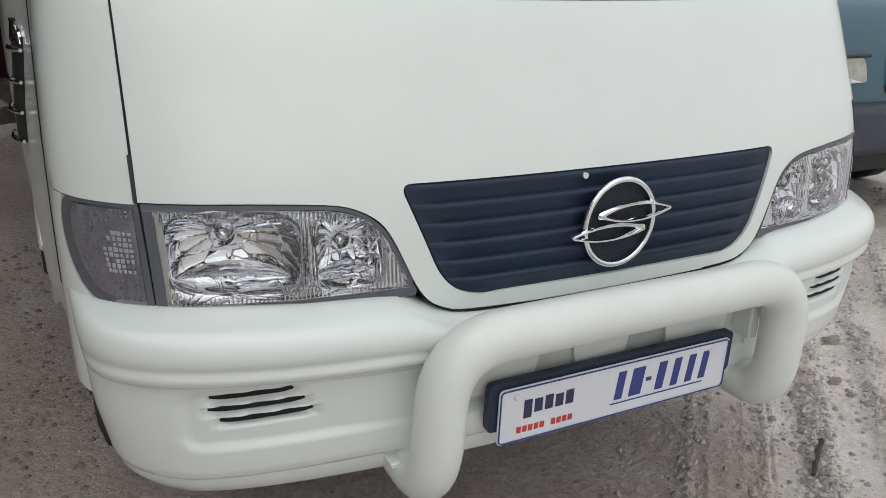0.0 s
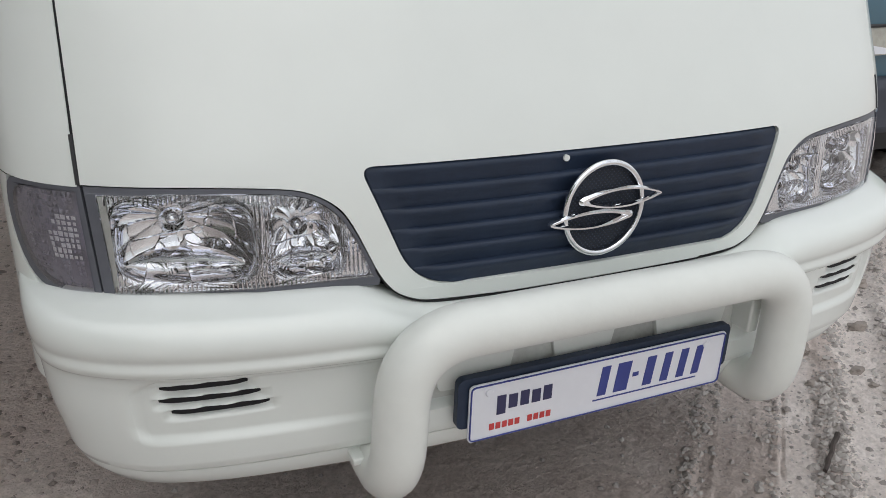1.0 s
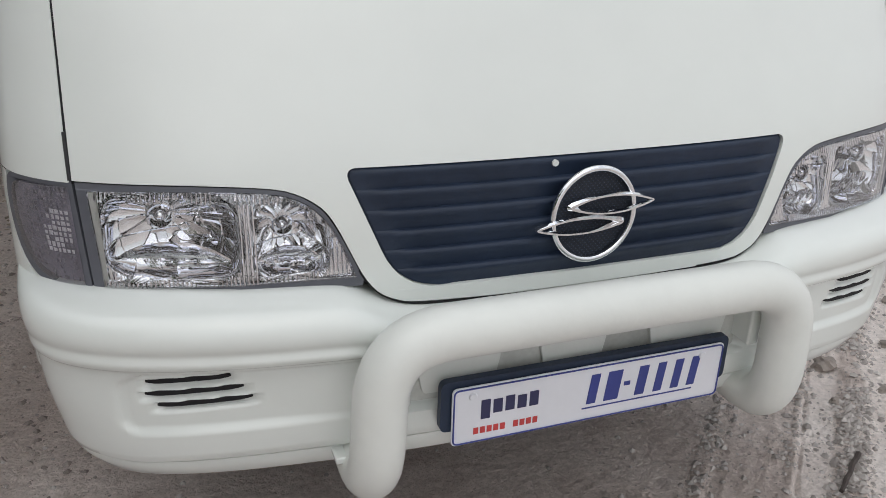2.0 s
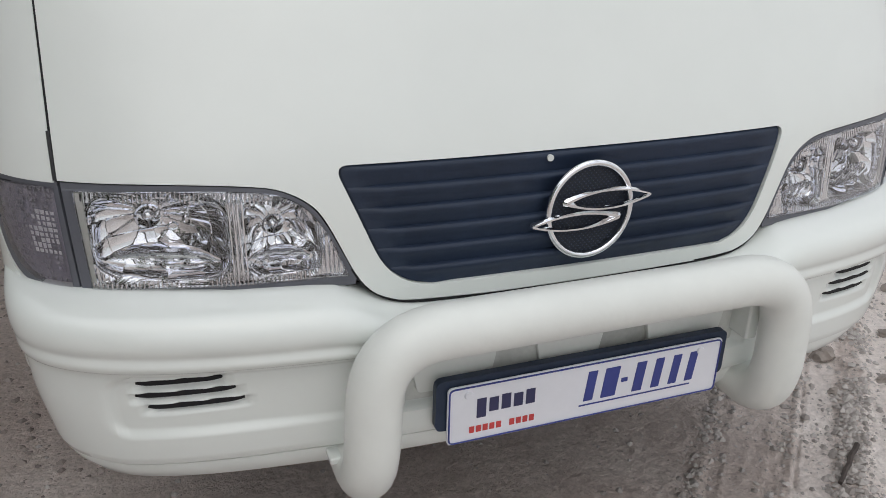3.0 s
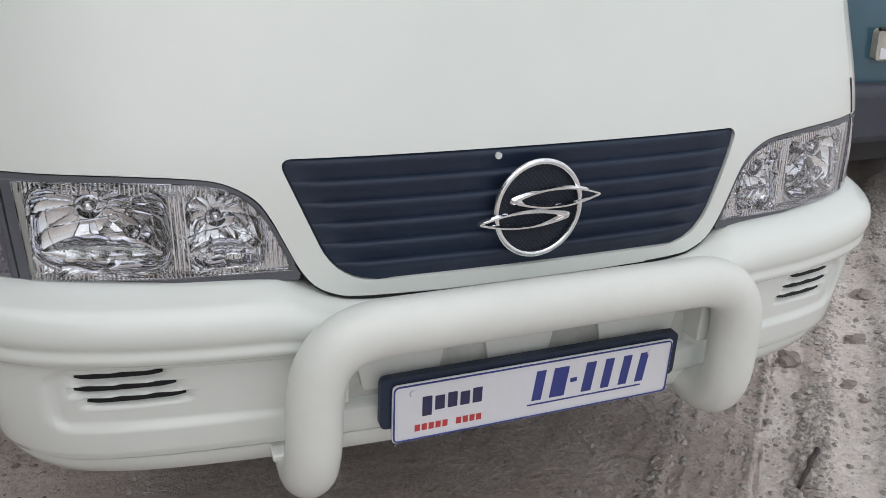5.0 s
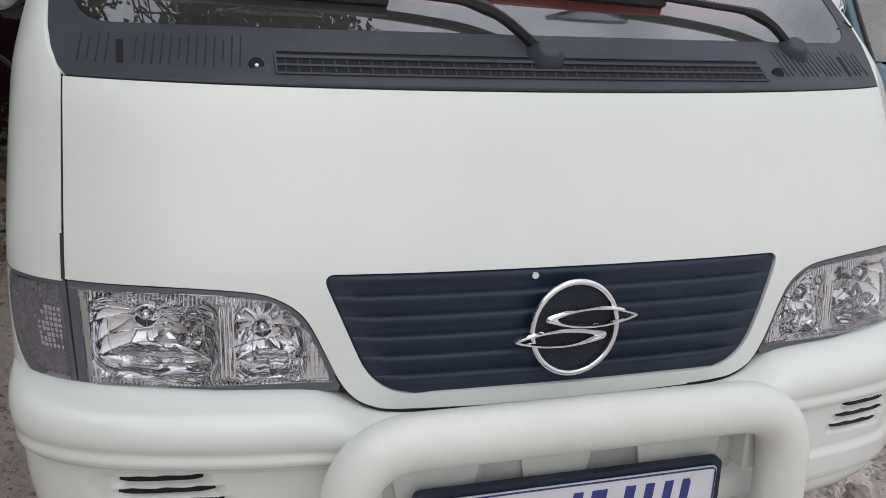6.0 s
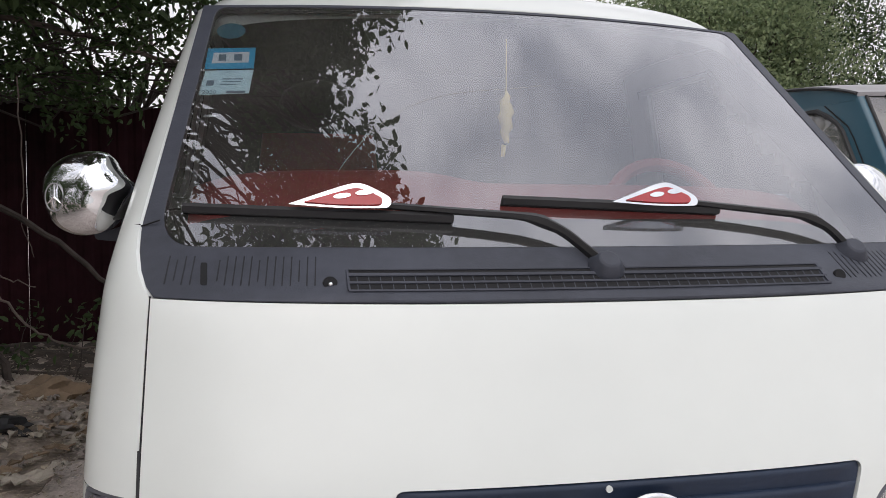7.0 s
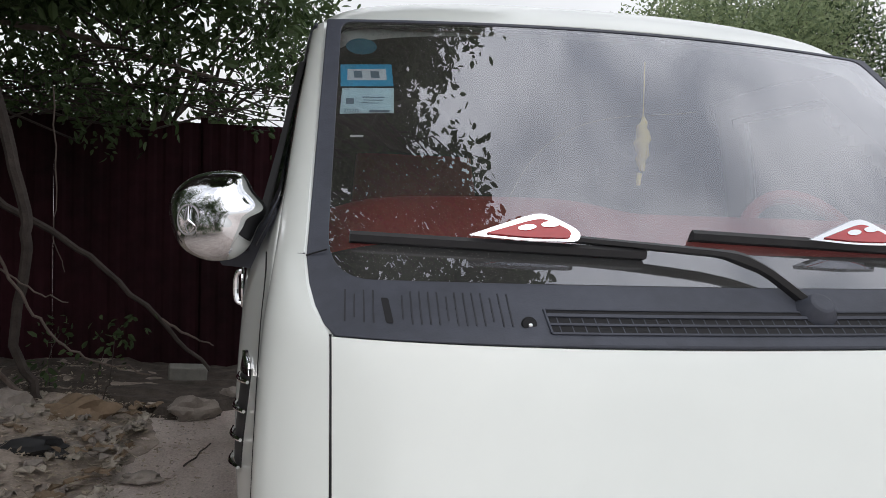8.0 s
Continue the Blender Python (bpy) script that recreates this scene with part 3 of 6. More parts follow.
def van_grille():
    back = part("grille", panel(GRILLE, face, 30, 14, 0.0085, 0.02), NAVY, van, "dark navy plastic radiator grille")
    n, lo, hi = 6, 0.7575, 0.9465
    step = (hi - lo) / n
    for i in range(n):
        z0, z1 = lo + i * step, lo + (i + 1) * step
        prof = [(z0, 0.0080), (z0 + 0.008, 0.0055), (z0 + 0.018, 0.0020), (z1 - 0.008, -0.0015), (z1 - 0.004, -0.0015), (z1 - 0.001, 0.0020), (z1, 0.0080)]
        rows = []
        for z, o in prof:
            a, b = span(GRILLE, min(max(z, 0.7575), 0.9465))
            row = []
            for j in range(41):
                x = a + 0.004 + (b - a - 0.008) * j / 40
                fade = smoothstep(min(x - a, b - x) / 0.032 - 0.3)
                row.append((x, face(x, z) + 0.0040 + (o - 0.0040) * fade, z))
            rows.append(row)
        part("slat", sheet(rows), NAVY, back, sharp=60)
    # a small white plug near the top edge
    plug = tube([(-0.062, face(0.06, 0.937) + 0.004, 0.937), (-0.062, face(0.06, 0.937) - 0.004, 0.937)], 0.0055, 10)
    part("plug", plug, CREAM, back, "small white plug")

    # badge: a ring with two slim loops, plain shapes
    badge = part("badge", tube([(0.0725 * math.cos(a), -0.003, 0.8545 + 0.0772 * math.sin(a)) for a in np.linspace(0, 2 * math.pi, 64, endpoint=False)], 0.0053, 10, closed=True), CHROME, van, "chrome ring badge")
    disc = sheet([[(r * math.cos(a) * 0.92, 0.004, 0.8545 + r * math.sin(a)) for a in np.linspace(0, 2 * math.pi, 48, endpoint=False)] for r in (0.002, 0.04, 0.076)], closed=True)
    part("mesh_disc", disc, MESH_BLACK, badge, "black mesh disc")
    dots = bmesh.new()
    for i in range(-9, 10):
        for k in range(-18, 19):
            x, z = i * 0.008 + (k % 2) * 0.004, k * 0.0042
            if x * x / 0.92 ** 2 + z * z < 0.073 ** 2:
                c = dots.verts.new((x, 0.0025, 0.8545 + z))
                q = [dots.verts.new((x + 0.0026 * dx, 0.0038, 0.8545 + z + 0.0017 * dz)) for dx, dz in ((-1, 0), (0, -1), (1, 0), (0, 1))]
                for s in range(4):
                    dots.faces.new((c, q[s], q[(s + 1) % 4]))
    part("stud_field", dots, NAVY, badge, smooth=False)

    def loop(cx, cz, hw, hh, tilt, fat):
        """A lens-shaped chrome band, thick at its inner end and pointed at the other."""
        rings = []
        m = 56
        for s in range(m):
            a = 2 * math.pi * s / m
            u = math.cos(a)
            v = math.sin(a) * (1 - 0.62 * abs(u) ** 2.5)
            inner = max(0.0, -u if cx > 0 else u)
            w = 0.0035 + fat * inner ** 4
            px, pz = cx + hw * u - math.copysign(0.35 * w * inner ** 4, u), cz + hh * v + tilt * hw * u
            n = Vector((math.cos(a) * hh * 1.6, 0, math.sin(a) * hw)).normalized()
            q = []
            for off, dep in ((w, 0.0), (w * 0.4, -0.0045), (-w * 0.4, -0.0045), (-w, 0.0), (-w * 0.6, 0.006), (w * 0.6, 0.006)):
                q.append((px + n.x * off, -0.009 + dep, pz + n.z * off))
            rings.append(q)
        rings.append(rings[0])
        bm = sheet(rings, closed=True)
        bmesh.ops.remove_doubles(bm, verts=bm.verts, dist=1e-5)
        return bm

    part("upper_loop", loop(0.027, 0.8730, 0.0755, 0.0150, 0.006, 0.0035), CHROME, badge)
    part("lower_loop", loop(-0.026, 0.8405, 0.0760, 0.0125, 0.006, 0.0035), CHROME, badge)


HEAD_TOP = spline([(0.7480, 0.9168), (0.62, 0.9195), (0.5133, 0.9163), (0.4625, 0.905), (0.4285, 0.8784), (0.4050, 0.8393), (0.3835, 0.7837)])
HEAD = HEAD_TOP + [(0.56, 0.779), (0.7405, 0.7715)]
HEAD_OUT = spline([(0.762, 0.9275), (0.62, 0.9272), (0.5126, 0.9222), (0.467, 0.9130), (0.4324, 0.8918), (0.4122, 0.8635), (0.392, 0.8218), (0.3725, 0.7790)]) + [(0.3745, 0.7690), (0.56, 0.766), (0.7545, 0.7595)]
SIDE_OUT = [(0.766, 0.9285)] + spline([(0.846, 0.926), (0.8575, 0.922), (0.8635, 0.905), (0.8645, 0.870), (0.860, 0.829), (0.850, 0.797), (0.836, 0.777), (0.815, 0.765)], 2) + [(0.757, 0.760)]
SIDE_IN = [(0.7725, 0.920)] + spline([(0.843, 0.9175), (0.851, 0.912), (0.8565, 0.895), (0.8565, 0.865), (0.852, 0.832), (0.843, 0.805), (0.829, 0.785), (0.810, 0.774)], 2) + [(0.7670, 0.769)]


def lamp_levels(a, b):
    zs = sorted(set(round(z, 5) for _, z in a) | set(round(z, 5) for _, z in b) | set(round(0.76 + 0.012 * i, 5) for i in range(15)))
    lo, hi = min(z for _, z in a), max(z for _, z in a)
    return [min(max(z, lo + 2e-4), hi - 2e-4) for z in zs if lo <= z <= hi]


def head_lamp(sx):
    """A clear-lens headlamp: grey frame, chrome bowls, bulbs and lens."""
    def put(name, bm, mat, parent, label="", **k):
        return part(name, mirrored(bm) if sx < 0 else bm, mat, parent, label, **k)

    rows, hole = holed_rows(HEAD_OUT, HEAD, lambda x, z: face(x, z) + 0.002, lamp_levels(HEAD_OUT, HEAD), 2, 20)
    lamp = put("headlight", rim(sheet(rows, hole), (0, 0.012, 0)), HOUSING, van, "clear glass headlight in a grey frame", bevel=0.0015)

    # reflector: two facetted bowls set into a fluted field
    bowls = ((0.641, 0.8475, 0.0995, 0.0705, 0.652, 0.876, 0.036), (0.477, 0.8445, 0.058, 0.066, 0.483, 0.860, 0.028))
    rnd = random.Random(17)
    tilt = [[(rnd.uniform(-1, 1), rnd.uniform(-1, 1)) for _ in range(16)] for _ in bowls]

    def depth(x, z):
        base = face(x, z)
        u = x / 0.0064
        best = 0.009 + 0.0013 * math.sin(u * 6.283 + 0.5 * math.sin(z * 60))
        for k, (cx, cz, rx, rz, bx, bz, _) in enumerate(bowls):
            dx, dz = (x - cx) / rx, (z - cz) / rz
            q = (abs(dx) ** 3.4 + abs(dz) ** 3.4) ** (1 / 3.4)
            if q < 1:
                # broad plates that fan out from the bulb, each set at its own angle
                ang = math.atan2((z - bz) / rz, (x - bx) / rx) / (2 * math.pi) * 13 + 13.5
                f = ang - math.floor(ang)
                tx, tz = tilt[k][int(ang) % 16]
                ring = 1 if q > 0.72 else 0
                best = 0.012 + 0.042 * (1 - q * q) ** 0.62 + q * (0.34 * tx * (x - bx) + 0.30 * tz * (z - bz)) * (1 - q) + 0.0016 * (1 - (2 * f - 1) ** 2) * q + ring * 0.003 * (tx * f)
        return base + best

    rows = []
    for z in np.linspace(0.7720, 0.9190, 84):
        a, b = span(HEAD, min(max(z, 0.7717), 0.9193))
        rows.append([(a + (b - a) * j / 330, depth(a + (b - a) * j / 330, z), z) for j in range(331)])
    put("reflector", sheet(rows), REFLECTOR, lamp, "facetted chrome reflector", sharp=25)
    # bulb holders, bulbs, the shield below each bulb and the adjusters
    for cx, cz, rx, rz, bx, bz, arch in bowls:
        y = face(bx, bz)
        big = 1.0 if cx > 0.6 else 0.85
        ring = [[(bx + big * r * math.cos(a), y + dy, bz + big * r * math.sin(a)) for a in np.linspace(0, 2 * math.pi, 24, endpoint=False)] for r, dy in ((0.021, 0.060), (0.021, 0.030), (0.0195, 0.0275), (0.0165, 0.0285), (0.0155, 0.034), (0.013, 0.055))]
        put("bulb_holder", sheet(ring, closed=True), CHROME, lamp)
        cap = [[(bx + big * r * math.cos(a), y + dy, bz + big * r * math.sin(a)) for a in np.linspace(0, 2 * math.pi, 20, endpoint=False)] for r, dy in ((0.0001, 0.026), (0.004, 0.0265), (0.0085, 0.030), (0.010, 0.036), (0.010, 0.055))]
        put("bulb", sheet(cap, closed=True), REFLECTOR, lamp)
        for k in range(3):
            a = 0.5 + 2.094 * k
            put("bulb_clip", tube([(bx + big * 0.005 * math.cos(a), y + 0.0255, bz + big * 0.005 * math.sin(a)), (bx + big * 0.017 * math.cos(a), y + 0.029, bz + big * 0.017 * math.sin(a))], 0.0012, 5), HOUSING, lamp)
        # convex shield: arched along its top, running forward to the lens at its foot
        shield = []
        for k in np.linspace(0, 1, 9):
            row = []
            for u in np.linspace(-1, 1, 33):
                px = cx + rx * 0.86 * u
                top = cz - rz * 0.60 + arch * (1 - abs(u) ** 2.2)
                pz = top + (0.7765 - top) * k
                row.append((px, face(px, pz) + 0.016 + 0.004 * (1 - k) + 0.030 * k ** 1.3 + 0.010 * u * u * (1 - k) + 0.0007 * math.sin(u * 17), pz))
            shield.append(row)
        put("shield", rim(sheet(shield), (0, 0.002, -0.001)), REFLECTOR, lamp)
        for ax, az in ((bx - 0.031 * big, bz - 0.013), (bx - 0.033 * big, bz - 0.044)):
            put("adjuster", tube([(ax + 0.007 * math.cos(a), face(ax, az) + 0.026, az + 0.0055 * math.sin(a)) for a in np.linspace(0, 2 * math.pi, 14, endpoint=False)], 0.0016, 5, closed=True), CHROME, lamp)
        put("strut", tube([(bx + 0.060 * big, face(bx + 0.06 * big, bz - 0.03) + 0.03, bz - 0.034), (bx + 0.02 * big, face(bx, bz) + 0.028, bz - 0.019), (bx - 0.024 * big, face(bx - 0.024, bz) + 0.026, bz - 0.0125)], 0.0013, 5), CHROME, lamp)
    # a narrow cream tab at the lamp's outer end
    put("end_tab", panel([(0.7460, 0.9135), (0.7370, 0.9140), (0.7350, 0.880), (0.7345, 0.780), (0.7395, 0.7760)], lambda x, z: face(x, z) + 0.006, 4, 8, 0, 0.003), PRIMER, lamp, "dull pale end tab")
    # flutes moulded into the lens along its top, its outer end and between the bowls
    ribs = bmesh.new()
    x = 0.44
    while x < 0.742:
        top = float(np.interp(x, [0.4285, 0.4625, 0.5133, 0.62, 0.748], [0.8784, 0.905, 0.9163, 0.9195, 0.9168])) - 0.002
        y = face(x, top)
        low = 0.012 + 0.004 * math.sin(x * 77)
        tube([(x, y + 0.004, top), (x + 0.001, face(x, top - low) + 0.006, top - low)], 0.0015, 5, ribs)
        low_z = 0.7715 + (0.7405 - x) * 0.034
        tube([(x, face(x, low_z) + 0.004, low_z + 0.001), (x, face(x, low_z) + 0.006, low_z + 0.011 + 0.003 * math.sin(x * 60))], 0.0015, 5, ribs)
        if 0.526 < x < 0.549:
            tube([(x, face(x, 0.90) + 0.006, 0.90), (x, face(x, 0.785) + 0.008, 0.785)], 0.0016, 5, ribs)
        x += 0.0062
    put("fluted_strip", ribs, REFLECTOR, lamp)
    put("bright_edge", tube([(x, face(x, z) + 0.004, z) for x, z in HEAD], 0.0016, 5, closed=True), CHROME, lamp)
    put("lens", sheet(panel_rows(HEAD, lambda x, z: face(x, z) - 0.001, 30, 12)), LENS, lamp, "clear lens").visible_shadow = False


def side_lamp(sx):
    def put(name, bm, mat, parent, label="", **k):
        return part(name, mirrored(bm) if sx < 0 else bm, mat, parent, label, **k)

    rows, hole = holed_rows(SIDE_OUT, SIDE_IN, lambda x, z: face(x, z) + 0.002, lamp_levels(SIDE_OUT, SIDE_IN), 3, 12)
    lamp = put("turn_signal", rim(sheet(rows, hole), (-0.02, 0.04, 0)), HOUSING, van, "smoked grey turn signal beside the headlight", bevel=0.0015)
    # prism blocks behind the smoked lens: tall ones by the headlight coloured bright for reflected light, small dim
    # ones round the corner
    prisms, dim = bmesh.new(), bmesh.new()
    rnd = random.Random(5)
    for i in range(17):
        z = 0.779 + 0.0083 * i
        a, b = span(SIDE_IN, min(max(z, 0.7692), 0.9198))
        for j in range(11):
            x = a + 0.006 + (b - a - 0.010) * (j + 0.5) / 11
            w = (b - a - 0.010) / 22 * rnd.uniform(0.55, 0.95)
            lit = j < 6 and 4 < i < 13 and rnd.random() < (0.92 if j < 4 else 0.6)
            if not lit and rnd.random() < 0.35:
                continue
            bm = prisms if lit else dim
            h = 0.0040 * rnd.uniform(0.6, 1.0)
            q = [bm.verts.new((x + dx * w, face(x + dx * w, z) + 0.012, z + dz * h)) for dx, dz in ((-1, -1), (1, -1), (1, 1), (-1, 1))]
            c = bm.verts.new((x + w * rnd.uniform(-0.6, 0.6), face(x, z) + 0.012 - 0.0035, z + h * rnd.uniform(-0.9, 0.1)))
            for k in range(4):
                bm.faces.new((q[k], q[(k + 1) % 4], c))
    put("prism_field", prisms, PRISM, lamp, "prism blocks with reflected light in their bright colour", smooth=False)
    put("side_prisms", dim, PRISM_DIM, lamp, "prism blocks in the dim unlit colour", smooth=False)
    put("backing", sheet(panel_rows(SIDE_IN, lambda x, z: face(x, z) + 0.016, 10, 10)), SMOKE_BACK, lamp)
    put("lens", sheet(panel_rows(SIDE_IN, face, 14, 12)), SMOKE_LENS, lamp, "smoked lens").visible_shadow = False


SLOTS = ((0.6485, 0.579, 0.701), (0.6295, 0.562, 0.704), (0.6105, 0.550, 0.688))


def slot_z(zc, x0, x):
    """The slots dip a little towards the corner."""
    return zc - 0.045 * (abs(x) - x0)


def bumper_field(x, z):
    """The bumper's face with the pressed-in field round the slots and the middle channel."""
    y = bumper_face(x, z)
    a = abs(x)
    # signed distance from a rounded outline that is open towards the middle
    r = 0.034
    dx, dz = a - (0.748 - r), abs(z - 0.6100) - (0.0530 - r)
    d = (math.hypot(max(dx, 0.0), max(dz, 0.0)) if dx > 0 or dz > 0 else max(dx, dz)) - r
    field = smoothstep(-d / (0.006 + 0.010 * max(smoothstep((0.64 - z) / 0.03), smoothstep((a - 0.70) / 0.02))))
    y += 0.010 * field * (0.45 + 0.55 * smoothstep((a - 0.40) / 0.16))
    mid = smoothstep((0.345 - a) / 0.02)
    return y + mid * 0.018 * smoothstep((z - 0.555) / 0.008) * smoothstep((0.664 - z) / 0.01)


def bumper_skin(x, z):
    """The same with a dent under each slot."""
    y, a = bumper_field(x, z), abs(x)
    for zc, x0, x1 in SLOTS:
        if x0 - 0.014 < a < x1 + 0.014:
            e = z - slot_z(zc, x0, a)
            side = smoothstep((a - x0 + 0.014) / 0.02) * smoothstep((x1 + 0.014 - a) / 0.02)
            y += 0.010 * side * smoothstep((0.0065 - e) / 0.002) * smoothstep((e + 0.0135) / 0.008)
    return y


def van_bumper():
    zs = sorted(set([p[0] for p in BUMPER_OUT] + [0.498, 0.52] + [round(0.524 + 0.0022 * i, 4) for i in range(66)] + [0.677, 0.684, 0.690, 0.697, 0.7035, 0.712, 0.7235, 0.7365, 0.7485, 0.758, 0.7655]))
    us = [math.sin(a) ** (2 / 2.7) for a in np.linspace(0.0, math.pi / 2, 64)]
    us = sorted(set([round(u, 4) for u in us] + [round(0.33 + 0.0085 * i, 4) for i in range(64)]))
    us = [u for u in us if u < 0.99995]
    rows = []
    for z in zs:
        left, right = [], []
        w = curve(z, BUMPER_HALF)
        for u in us:
            x = u * w
            y = bumper_skin(x, z)
            h = z if z < 0.668 else 0.668 + (z - 0.668) * (bumper_top(x) - 0.668) / 0.106
            h -= sag(x, h)
            right.append((x, y, h))
            left.append((-x, y, h))
        end = curve(z, BUMPER_OUT) + 0.276
        tail = [(w + 0.012 * smoothstep(k / 22), end + 0.02 * k, z - sag(w, z)) for k in (0.5, 4, 9, 14, 18, 21)]
        rows.append([(-x, y, w) for x, y, w in reversed(tail)] + left[::-1] + right[1:] + tail)
    bumper = part("bumper", rim(sheet(rows), (0, 0.03, 0)), CREAM, van, sharp=50)
    for sx in (-1, 1):
        for zc, x0, x1 in SLOTS:
            n = 24
            top, low = [], []
            for i in range(n + 1):
                t = i / n
                px = x0 + (x1 - x0) * t
                zm = slot_z(zc, x0, px)
                h = 0.0046 * min(1.0, (7 * t + 0.02) ** 0.6, (7 * (1 - t) + 0.02) ** 0.6)
                top.append((sx * px, zm + 0.0012 + h))
                low.append((sx * px, zm + 0.0012 - h * 0.8))
            poly = top + low[::-1]
            part("air_slot", sagged(panel(poly, bumper_field, 14, 6, 0.003, 0.01)), VOID, bumper, "dark air slot")
    # the gap over the separate lower lip
    gap = [(x, bumper_face(x, 0.503) - 0.0015, 0.503) for x in np.linspace(-0.825, 0.825, 80)]
    part("lip_gap", sagged(tube(gap, 0.0022, 6)), VOID, bumper)
    # inner beam, its grey holding the bull bar's shade, and silvery pads in the middle channel
    poly = rounded([(-0.325, 0.660), (0.325, 0.660), (0.325, 0.565), (-0.325, 0.565)], 0.01, 3)
    part("beam", panel(poly, bumper_skin, 40, 8, -0.004, 0.012), BEAM, bumper, "beam with the bull bar's shade in its grey")
    for x0, x1 in ((-0.30, -0.155), (-0.085, 0.040), (0.125, 0.29)):
        poly = rounded([(x0, 0.640), (x1, 0.640), (x1 - 0.012, 0.580), (x0 + 0.012, 0.580)], 0.008, 3)
        part("beam_pad", panel(poly, bumper_skin, 8, 4, -0.013, 0.014), CREAM_BAR, bumper, "pale grey pad", bevel=0.003)


def van_bull_bar():
    zt, x, y = 0.731, 0.374, -0.088
    e = 0.358
    path = [(-x - 0.012, 0.06, 0.468), (-x - 0.012, y, 0.468), (-x, y, zt), (e, y, zt), (e + 0.010, y, 0.468), (e + 0.010, 0.06, 0.468)]
    pts = smooth_path(path, 0.105, 10)
    bar = part("bull_bar", tube(pts, 0.0425, 24), CREAM_BAR, van, "thick cream painted tube bull bar", sharp=60)
    for sx in (-1, 1):
        br = box(sx * 0.33 - 0.012, sx * 0.33 + 0.012, -0.05, 0.03, 0.585, 0.672)
        part("bracket", br, CREAM, bar, bevel=0.004)
        foot = box(sx * 0.40 - 0.035, sx * 0.40 + 0.035, -0.03, 0.06, 0.485, 0.497)
        part("foot_plate", foot, CREAM, bar, bevel=0.003)


def number_plate():
    x0, x1, z0, z1, y = -0.252, 0.262, 0.497, 0.605, -0.056
    cx, cz = (x0 + x1) / 2, (z0 + z1) / 2
    flat = lambda k: (lambda x, z: y + k)
    back = rounded([(x0 - 0.017, z1 + 0.011), (x1 + 0.013, z1 + 0.010), (x1 + 0.014, z0 + 0.03), (x0 - 0.018, z0 + 0.026)], 0.014)
    plate = part("number_plate", panel(back, flat(0.006), 8, 4, 0, 0.014), NAVY, van, "number plate on a dark navy backing", bevel=0.002)
    part("plate", panel(rounded([(x0, z1), (x1, z1), (x1, z0), (x0, z0)], 0.010), flat(0), 10, 4, 0, 0.003), PLATE_WHITE, plate, "white enamel plate", bevel=0.001)
    a = rounded([(x0 + 0.003, z1 - 0.003), (x1 - 0.003, z1 - 0.003), (x1 - 0.003, z0 + 0.003), (x0 + 0.003, z0 + 0.003)], 0.009)
    ring = [(px, y - 0.0012, pz) for px, pz in a]
    part("border", tube(ring, 0.0014, 4, closed=True), PLATE_BLUE, plate)

    def bar(bx0, bx1, bz0, bz1, mat, slant=0.0):
        poly = [(bx0 + slant, bz1), (bx1 + slant, bz1), (bx1, bz0), (bx0, bz0)]
        part("bar", panel(poly, flat(-0.001), 2, 2, 0, 0.0012), mat, plate)

    # plain bars where the characters stand
    at = lambda f: x0 + (x1 - x0) * (f + 0.08 * f * (1 - f))
    for f0, f1 in ((0.454, 0.495), (0.518, 0.580), (0.638, 0.683), (0.713, 0.754), (0.785, 0.826), (0.854, 0.895)):
        bar(at(f0), at(f1) - 0.004, cz - 0.021, cz + 0.036, PLATE_BLUE, 0.006)
    bar(at(0.592), at(0.616), cz + 0.003, cz + 0.011, PLATE_BLUE)
    bar(at(0.440), at(0.880), cz - 0.030, cz - 0.0275, PLATE_BLUE)
    for k, (low, high) in enumerate(((-0.010, 0.026), (-0.002, 0.024), (-0.002, 0.026), (-0.002, 0.023), (-0.002, 0.026))):
        bar(x0 + 0.050 + 0.0215 * k, x0 + 0.066 + 0.0215 * k, cz + low, cz + high, PLATE_BLACK)
    for k in range(10):
        if k != 5:
            bar(x0 + 0.038 + 0.0118 * k, x0 + 0.0465 + 0.0118 * k, cz - 0.037, cz - 0.025, PLATE_RED)
    for px in (x0 + 0.035, x1 - 0.045):
        part("screw_cap", tube([(px, y, cz + 0.036), (px, y - 0.003, cz + 0.036)], [0.0075, 0.006], 14), PLATE_WHITE, plate)


SCREEN_IN = rounded([(-0.766, 1.299), (0.766, 1.299), (0.700, 1.862), (-0.700, 1.862)], [0.075, 0.075, 0.03, 0.03], 8)


